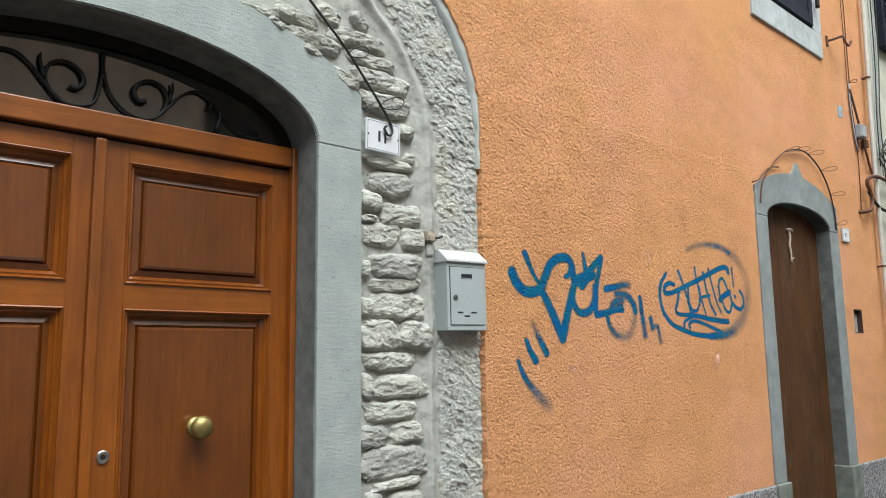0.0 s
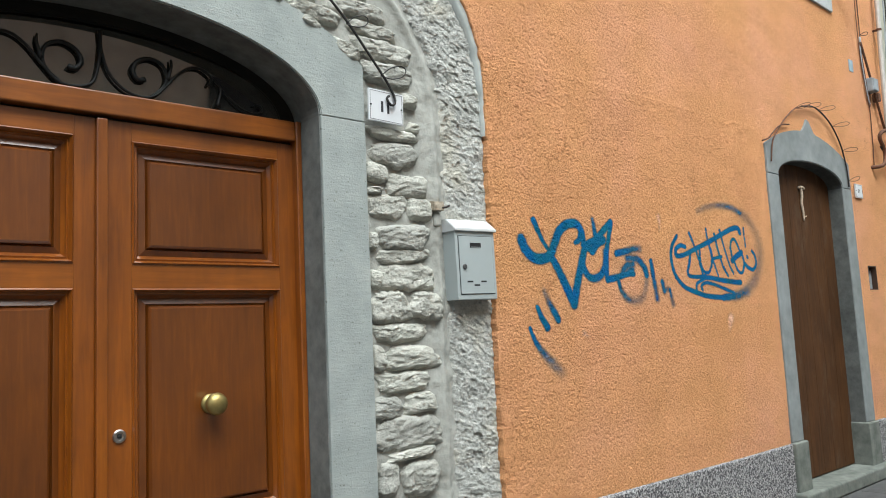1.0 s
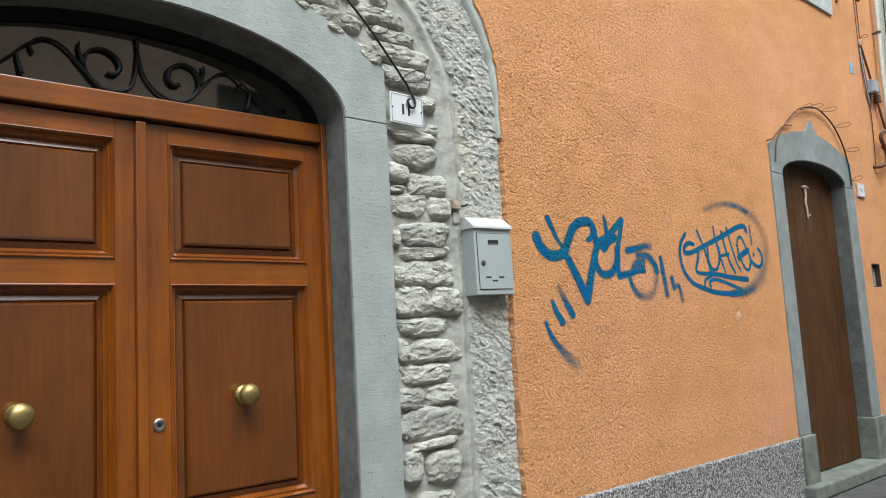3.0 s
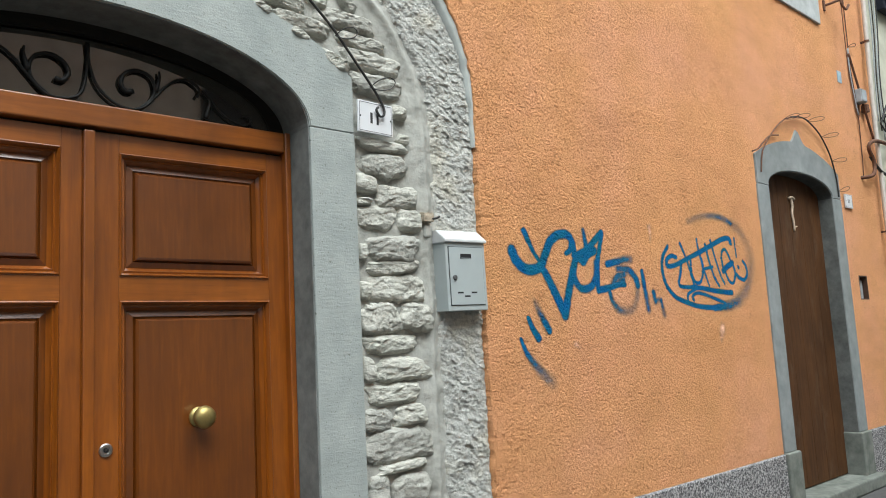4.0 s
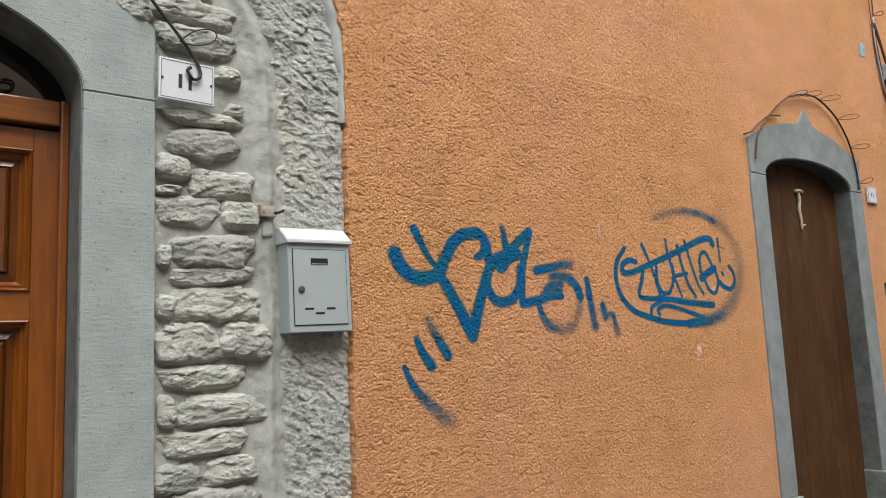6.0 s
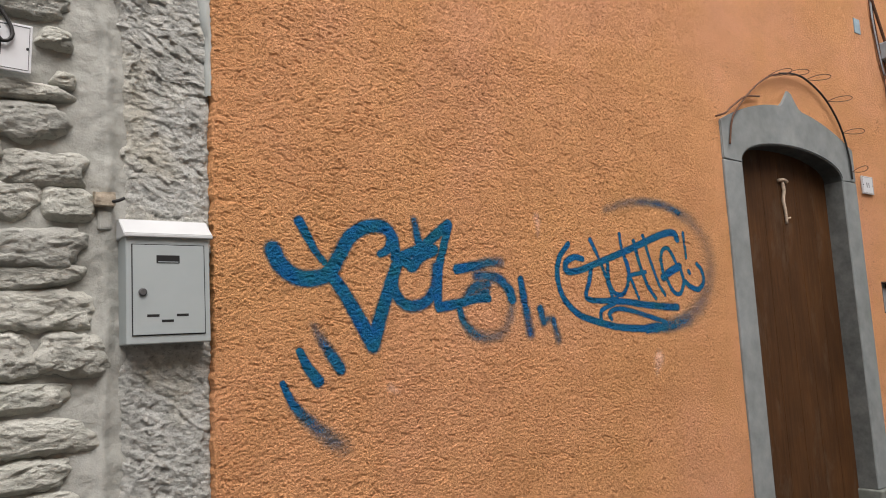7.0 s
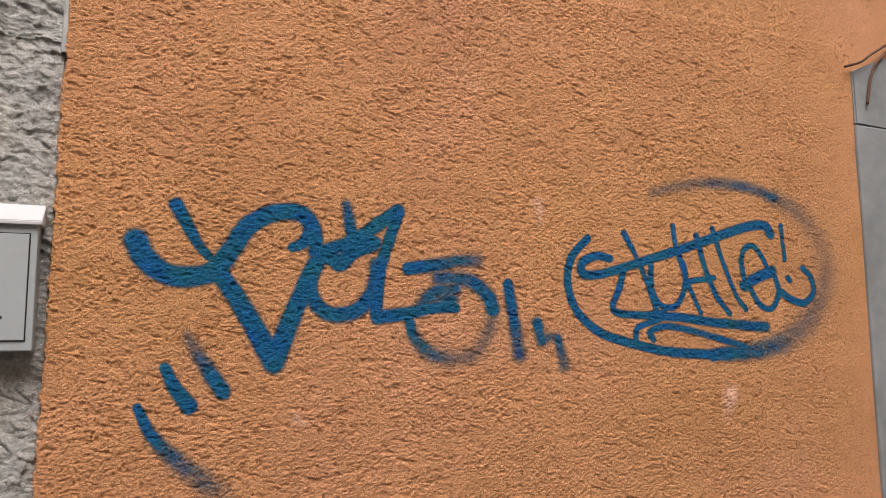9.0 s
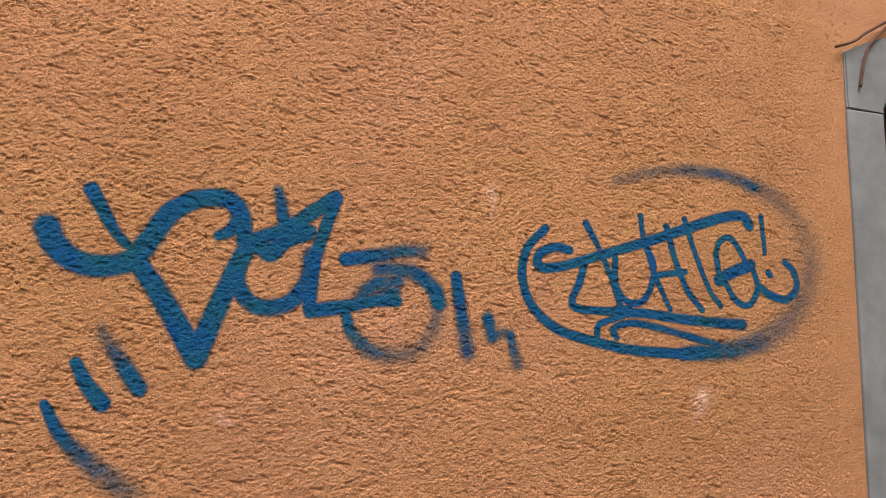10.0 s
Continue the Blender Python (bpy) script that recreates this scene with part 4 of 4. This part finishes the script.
tube("cable", [(4.14, -0.012, 3.55), (4.12, -0.012, 3.35), (4.17, -0.012, 3.05), (4.20, -0.012, 2.98)], 0.0075, GREY_BOX, vc, "", 6, 0.03)
tube("conduit", [(4.12, -0.02, 3.50), (4.226, -0.03, 3.212), (4.33, -0.03, 2.98), (4.421, -0.03, 2.80)], 0.010, RUSTY, vc, "rusty brown conduit", 8, 0.03)
wire_loop(vc, (4.15, 3.57), 0.10, 0.03, -0.01, RUSTY, 0.003)
sc = thing("flexible_conduit", "thick dark conduit bent out of the wall", "conduit")
tube("hose", [(4.115, 0.02, 2.437), (4.20, -0.06, 2.45), (4.275, -0.06, 2.52), (4.27, -0.06, 2.60), (4.20, -0.06, 2.67), (4.20, -0.07, 2.72), (4.34, -0.08, 2.76), (4.75, -0.05, 2.78), (5.2, -0.03, 2.76)],
     0.016, RUSTY, sc, "", 8, 0.03)
tube("hose", [(4.24, -0.05, 2.62), (4.36, -0.06, 2.53), (4.55, -0.05, 2.50), (5.0, -0.03, 2.50)], 0.013, CABLE, sc, "", 8, 0.03)
jb = thing("junction_box", "grey junction box on the orange wall", "junction box")
box("case", (4.18, 4.29, -0.06, 0.01, 3.085, 3.20), GREY_BOX, jb, "", 0.008)
box("cover", (4.186, 4.284, -0.066, -0.06, 3.092, 3.193), GREY_BOX, jb, "", 0.003)
box("clip", (4.31, 4.36, -0.05, 0.01, 3.02, 3.09), RUSTY, jb, "", 0.006)
tagged(box("filler_patch", (3.874, 3.955, -0.004, 0.01, 3.21, 3.31), BLUE_PATCH, None, "", 0.003), "small blue-grey filler patch on the plaster", "patch")

mt = thing("meter_niche", "open wall niche with a grey metal meter door", "meter niche")
bm = bmesh.new()
for d in ((3.82, 3.99, 0.09, 0.10, 1.43, 1.62), (3.82, 3.828, 0.0, 0.09, 1.43, 1.62), (3.982, 3.99, 0.0, 0.09, 1.43, 1.62), (3.828, 3.982, 0.0, 0.09, 1.43, 1.438), (3.828, 3.982, 0.0, 0.09, 1.612, 1.62)):
    add_box(bm, *d)
part("lining", bm, plain("brown_lining", (0.07, 0.035, 0.02), 0.7), mt)
box("meter_door", (3.835, 3.975, 0.035, 0.05, 1.44, 1.585), GREY_BOX, mt, "", 0.003)

pp = thing("drainpipe", "pale painted drainpipe at the corner of the house", "drainpipe")
tube("pipe", [(4.60, -0.05, 7.0), (4.535, -0.05, 4.4), (4.45, -0.05, 3.2), (4.43, -0.05, 2.4), (4.42, -0.05, 0.1)], 0.019, PIPE, pp, "", 14, 0.3)
for x, z in ((4.482, 3.68), (4.428, 2.0)):
    bm = bmesh.new()
    bmesh.ops.create_cone(bm, cap_ends=True, segments=18, radius1=0.022, radius2=0.022, depth=0.016, matrix=Matrix.Translation((x, -0.05, z)))
    add_box(bm, x - 0.012, x + 0.012, -0.03, 0.02, z - 0.007, z + 0.007)
    part("clamp", bm, RUSTY, pp)

nc = thing("neighbour_cables", "bundle of cables on the pale neighbouring wall", "cable")
for k in range(4):
    tube("cable", [(4.80 + 0.06 * k, -0.01 - 0.01 * k, 5.2), (4.78 + 0.05 * k, -0.01, 4.0), (4.70 + 0.04 * k, -0.01, 3.4), (4.66 + 0.05 * k, -0.01, 3.0 - 0.08 * k)], 0.0055, (GREY_BOX, CABLE)[k % 2], nc, "", 6, 0.06)
for k in range(3):
    wire_loop(nc, (4.66 + 0.05 * k, 2.98 + 0.05 * k), 0.28, 0.05 * k, -0.02, CABLE, 0.007, 0.09)
ns = thing("neighbour_shutter", "dark wooden shutter on the neighbouring house", "shutter")
sh = box("board", (5.02, 5.75, -0.06, 0.01, 4.12, 5.6), SHUTTER, ns, "", 0.01)
for k in range(24):
    box("slat", (5.06, 5.71, -0.072, -0.058, 4.18 + 0.058 * k, 4.215 + 0.058 * k), SHUTTER, sh, "", 0.002)

# ---- spray paint ----


def coverage_of(strokes):
    """How densely the paint lies at each corner of the plaster's grid, and by which stroke; strokes: half width and density at start and end, and the line."""
    cover = np.zeros((len(ROWS_Z), len(COLS_X)))
    owner = np.zeros(cover.shape, int)
    for index, (w0, w1, d0, d1, pts) in enumerate(strokes):
        line = np.array([(q.x, q.z) for q in spline([(x, 0, z) for x, z in pts], 0.005)])
        pad = max(w0, w1) * 3.4 + 0.01
        i0, i1 = np.searchsorted(COLS_X, (line[:, 0].min() - pad, line[:, 0].max() + pad))
        j0, j1 = np.searchsorted(ROWS_Z, (line[:, 1].min() - pad, line[:, 1].max() + pad))
        gx, gz = np.meshgrid(COLS_X[i0:i1], ROWS_Z[j0:j1])
        best = np.zeros(gx.shape)
        for n, (a, b) in enumerate(line):
            k = n / (len(line) - 1)
            hw, dense = w0 + (w1 - w0) * k, d0 + (d1 - d0) * k
            hw *= 0.92 + 0.5 * min(1, 2 * (1 - dense))
            d = np.hypot(gx - a, gz - b) / hw
            soft = 0.46 + 1.0 * (1 - dense)
            c = np.clip((1 + soft - d) / (2 * soft), 0, 1)
            c = c * c * (3 - 2 * c) * (0.12 + 0.88 * dense)
            best = np.maximum(best, np.maximum(c, 0.16 * np.exp(-0.7 * d * d)))
        old = cover[j0:j1, i0:i1]
        owner[j0:j1, i0:i1] = np.where(best > old, index, owner[j0:j1, i0:i1])
        cover[j0:j1, i0:i1] = np.maximum(old, best)
    gx, gz = np.meshgrid(COLS_X, ROWS_Z)
    return cover * (0.86 + 0.3 * vnoise(gx, gz, 0.03, 0.02, 71)), owner


def graffiti(name, strokes, label, material=None, category="graffiti", piece="stroke"):
    cover, owner = coverage_of(strokes)
    gx, gz = np.meshgrid(COLS_X, ROWS_Z)
    verts, faces = sheet(gx, stucco(gx, gz) - 0.0007, gz)
    flat_cover, flat_owner = cover.ravel(), owner.ravel()
    strong = faces[np.arange(len(faces)), np.argmax(flat_cover[faces], 1)]
    painted = flat_cover[strong] > 0.05
    top = thing(name, label, category)
    for index in range(len(strokes)):
        mine = faces[painted & (flat_owner[strong] == index)]
        if not len(mine):
            continue
        keep, back = np.unique(mine, return_inverse=True)
        ob = mesh_fast(piece, verts[keep], back.reshape(-1, 4), material or SPRAY, top)
        layer = ob.data.attributes.new("coverage", "FLOAT", "POINT")
        layer.data.foreach_set("value", flat_cover[keep].astype(np.float32))


TAG = []
TAG.append((0.030, 0.024, 1.00, 1.00, [(-0.102, 1.656), (-0.081, 1.615), (-0.034, 1.578), (0.026, 1.571), (0.086, 1.590), (0.125, 1.646), (0.165, 1.707), (0.228, 1.744), (0.294, 1.748), (0.327, 1.717), (0.336, 1.675)]))
TAG.append((0.019, 0.013, 1.00, 0.90, [(0.322, 1.698), (0.305, 1.670), (0.279, 1.657)]))
TAG.append((0.019, 0.011, 1.00, 0.90, [(-0.013, 1.750), (0.010, 1.709), (0.042, 1.656), (0.071, 1.622)]))
TAG.append((0.024, 0.030, 1.00, 1.00, [(0.093, 1.587), (0.158, 1.497), (0.239, 1.360)]))
TAG.append((0.029, 0.023, 1.00, 1.00, [(0.239, 1.360), (0.266, 1.434), (0.300, 1.522), (0.330, 1.597), (0.356, 1.643)]))
TAG.append((0.024, 0.024, 1.00, 1.00, [(0.341, 1.650), (0.387, 1.632), (0.407, 1.621), (0.440, 1.655), (0.495, 1.678)]))
TAG.append((0.021, 0.020, 1.00, 0.80, [(0.342, 1.612), (0.326, 1.560), (0.345, 1.509), (0.390, 1.483), (0.451, 1.496), (0.496, 1.550), (0.507, 1.619)]))
TAG.append((0.011, 0.019, 0.65, 1.00, [(0.418, 1.781), (0.431, 1.723), (0.441, 1.678)]))
TAG.append((0.020, 0.021, 1.00, 1.00, [(0.364, 1.651), (0.447, 1.686), (0.502, 1.728), (0.563, 1.772)]))
TAG.append((0.017, 0.019, 1.00, 1.00, [(0.566, 1.766), (0.542, 1.699), (0.515, 1.604), (0.505, 1.490)]))
TAG.append((0.021, 0.016, 1.00, 1.00, [(0.510, 1.479), (0.593, 1.492), (0.675, 1.509), (0.733, 1.510)]))
TAG.append((0.019, 0.014, 1.00, 0.50, [(0.595, 1.614), (0.674, 1.627), (0.742, 1.641), (0.802, 1.645)]))
TAG.append((0.014, 0.017, 0.90, 0.35, [(0.599, 1.476), (0.617, 1.423), (0.667, 1.381), (0.725, 1.368)]))
TAG.append((0.017, 0.014, 0.35, 0.40, [(0.725, 1.368), (0.793, 1.386), (0.834, 1.438), (0.845, 1.497)]))
TAG.append((0.019, 0.017, 0.75, 0.70, [(0.628, 1.503), (0.671, 1.548), (0.733, 1.562)]))
TAG.append((0.017, 0.021, 0.60, 0.90, [(0.683, 1.592), (0.776, 1.586), (0.832, 1.549), (0.849, 1.508)]))
TAG.append((0.020, 0.017, 0.45, 0.70, [(0.645, 1.524), (0.725, 1.534)]))
TAG.append((0.016, 0.017, 0.95, 0.60, [(0.898, 1.582), (0.913, 1.490), (0.931, 1.381)]))
TAG.append((0.016, 0.014, 0.85, 0.70, [(0.990, 1.472), (1.004, 1.420)]))
TAG.append((0.013, 0.011, 0.60, 0.50, [(0.997, 1.430), (1.054, 1.430)]))
TAG.append((0.012, 0.013, 0.80, 0.50, [(1.056, 1.427), (1.077, 1.349)]))
TAG.append((0.014, 0.021, 1.00, 1.00, [(-0.020, 1.347), (0.006, 1.298), (0.040, 1.254)]))
TAG.append((0.009, 0.021, 0.30, 1.00, [(0.027, 1.429), (0.049, 1.388), (0.117, 1.288)]))
TAG.append((0.011, 0.021, 1.00, 0.30, [(-0.078, 1.254), (-0.042, 1.188), (0.014, 1.129), (0.067, 1.087), (0.118, 1.048)]))
OVAL = []
OVAL.append((0.013, 0.017, 1.00, 1.00, [(1.165, 1.730), (1.109, 1.671), (1.092, 1.594), (1.121, 1.511), (1.196, 1.449), (1.294, 1.419), (1.437, 1.392), (1.608, 1.382)]))
OVAL.append((0.020, 0.026, 0.90, 0.50, [(1.608, 1.382), (1.766, 1.394), (1.910, 1.427)]))
OVAL.append((0.028, 0.034, 0.40, 0.22, [(1.910, 1.427), (2.012, 1.493), (2.083, 1.590), (2.105, 1.688), (2.078, 1.785)]))
OVAL.append((0.028, 0.020, 0.22, 0.40, [(2.078, 1.785), (1.998, 1.865), (1.898, 1.907)]))
OVAL.append((0.016, 0.012, 0.60, 0.30, [(1.898, 1.907), (1.779, 1.937), (1.640, 1.939), (1.505, 1.918), (1.396, 1.886)]))
OVAL.append((0.014, 0.018, 1.00, 1.00, [(1.239, 1.672), (1.193, 1.678), (1.144, 1.655), (1.147, 1.621), (1.212, 1.624), (1.345, 1.664), (1.495, 1.711), (1.630, 1.756), (1.770, 1.802), (1.847, 1.810), (1.869, 1.783)]))
OVAL.append((0.011, 0.007, 0.90, 0.80, [(1.294, 1.753), (1.327, 1.697), (1.350, 1.652)]))
OVAL.append((0.009, 0.011, 0.90, 1.00, [(1.350, 1.652), (1.379, 1.586), (1.401, 1.521)]))
OVAL.append((0.012, 0.013, 1.00, 1.00, [(1.288, 1.636), (1.270, 1.583), (1.248, 1.515), (1.338, 1.502), (1.432, 1.509)]))
OVAL.append((0.011, 0.011, 1.00, 1.00, [(1.388, 1.666), (1.387, 1.587), (1.418, 1.535), (1.475, 1.533), (1.510, 1.587), (1.515, 1.648), (1.494, 1.694)]))
OVAL.append((0.009, 0.008, 0.90, 0.90, [(1.477, 1.788), (1.486, 1.716), (1.522, 1.609), (1.571, 1.512)]))
OVAL.append((0.012, 0.010, 1.00, 0.90, [(1.567, 1.760), (1.591, 1.666), (1.630, 1.576), (1.683, 1.514)]))
OVAL.append((0.009, 0.009, 0.90, 0.90, [(1.631, 1.788), (1.660, 1.697), (1.710, 1.579), (1.752, 1.528)]))
OVAL.append((0.010, 0.010, 1.00, 1.00, [(1.516, 1.611), (1.627, 1.627)]))
OVAL.append((0.011, 0.010, 1.00, 1.00, [(1.753, 1.606), (1.742, 1.682), (1.756, 1.726), (1.794, 1.739), (1.830, 1.703), (1.859, 1.644)]))
OVAL.append((0.020, 0.020, 1.00, 1.00, [(1.748, 1.606), (1.806, 1.636), (1.870, 1.659)]))
OVAL.append((0.011, 0.011, 1.00, 1.00, [(1.769, 1.603), (1.812, 1.545), (1.858, 1.535), (1.893, 1.584), (1.880, 1.641)]))
OVAL.append((0.015, 0.011, 1.00, 0.90, [(1.898, 1.592), (1.945, 1.567), (2.003, 1.557), (2.046, 1.597), (2.035, 1.646), (2.003, 1.674)]))
OVAL.append((0.009, 0.008, 0.90, 0.90, [(1.915, 1.815), (1.926, 1.700)]))
OVAL.append((0.011, 0.011, 1.00, 1.00, [(1.936, 1.639), (1.943, 1.631)]))
OVAL.append((0.014, 0.017, 1.00, 0.90, [(1.379, 1.499), (1.484, 1.498), (1.636, 1.483), (1.830, 1.473)]))
OVAL.append((0.011, 0.009, 1.00, 1.00, [(1.323, 1.426), (1.334, 1.464), (1.410, 1.489)]))
OVAL.append((0.010, 0.011, 0.90, 0.80, [(1.388, 1.427), (1.377, 1.451), (1.440, 1.469), (1.568, 1.449), (1.744, 1.408)]))
graffiti("graffiti_tag", TAG, "thick blue spray-painted tag on the orange plaster")
graffiti("graffiti_oval", OVAL, "blue spray-painted letters ringed by an oval on plaster")

MARKS = []
MARKS.append((0.012, 0.006, 0.45, 0.20, [(1.000, 1.830), (1.004, 1.790), (0.998, 1.750)]))
MARKS.append((0.022, 0.010, 0.55, 0.25, [(1.675, 1.255), (1.660, 1.225), (1.650, 1.190)]))
MARKS.append((0.010, 0.006, 0.40, 0.20, [(0.30, 1.22), (0.33, 1.20)]))
pale_scuff = SPRAY.copy()
pale_scuff.name = "pale_plaster_scuff"
for socket in ("Base Color", "Normal"):
    for link in list(pale_scuff.node_tree.nodes["Principled BSDF"].inputs[socket].links):
        pale_scuff.node_tree.links.remove(link)
pale_scuff.node_tree.nodes["Principled BSDF"].inputs["Base Color"].default_value = (0.93, 0.58, 0.40, 1)
graffiti("plaster_scuffs", MARKS, "faint pale scuffs on the orange plaster", pale_scuff, "scuff", "scuff")

# ---- paving ----
slab = box("slab", (-0.297, 0.297, -0.197, 0.197, -0.05, 0.0), PAVING, None, "", 0.006)
slab_mesh = slab.data
bpy.data.objects.remove(slab)
ground = bpy.data.objects["ground"]
for i in range(22):
    for j in range(13):
        ob = new("paving_slab", slab_mesh)
        ob.parent = ground
        ob.location = (-4.6 + 0.604 * i + (0.3 if j % 2 else 0.0), -0.32 - 0.404 * j, GROUND + random.uniform(-0.002, 0.002))
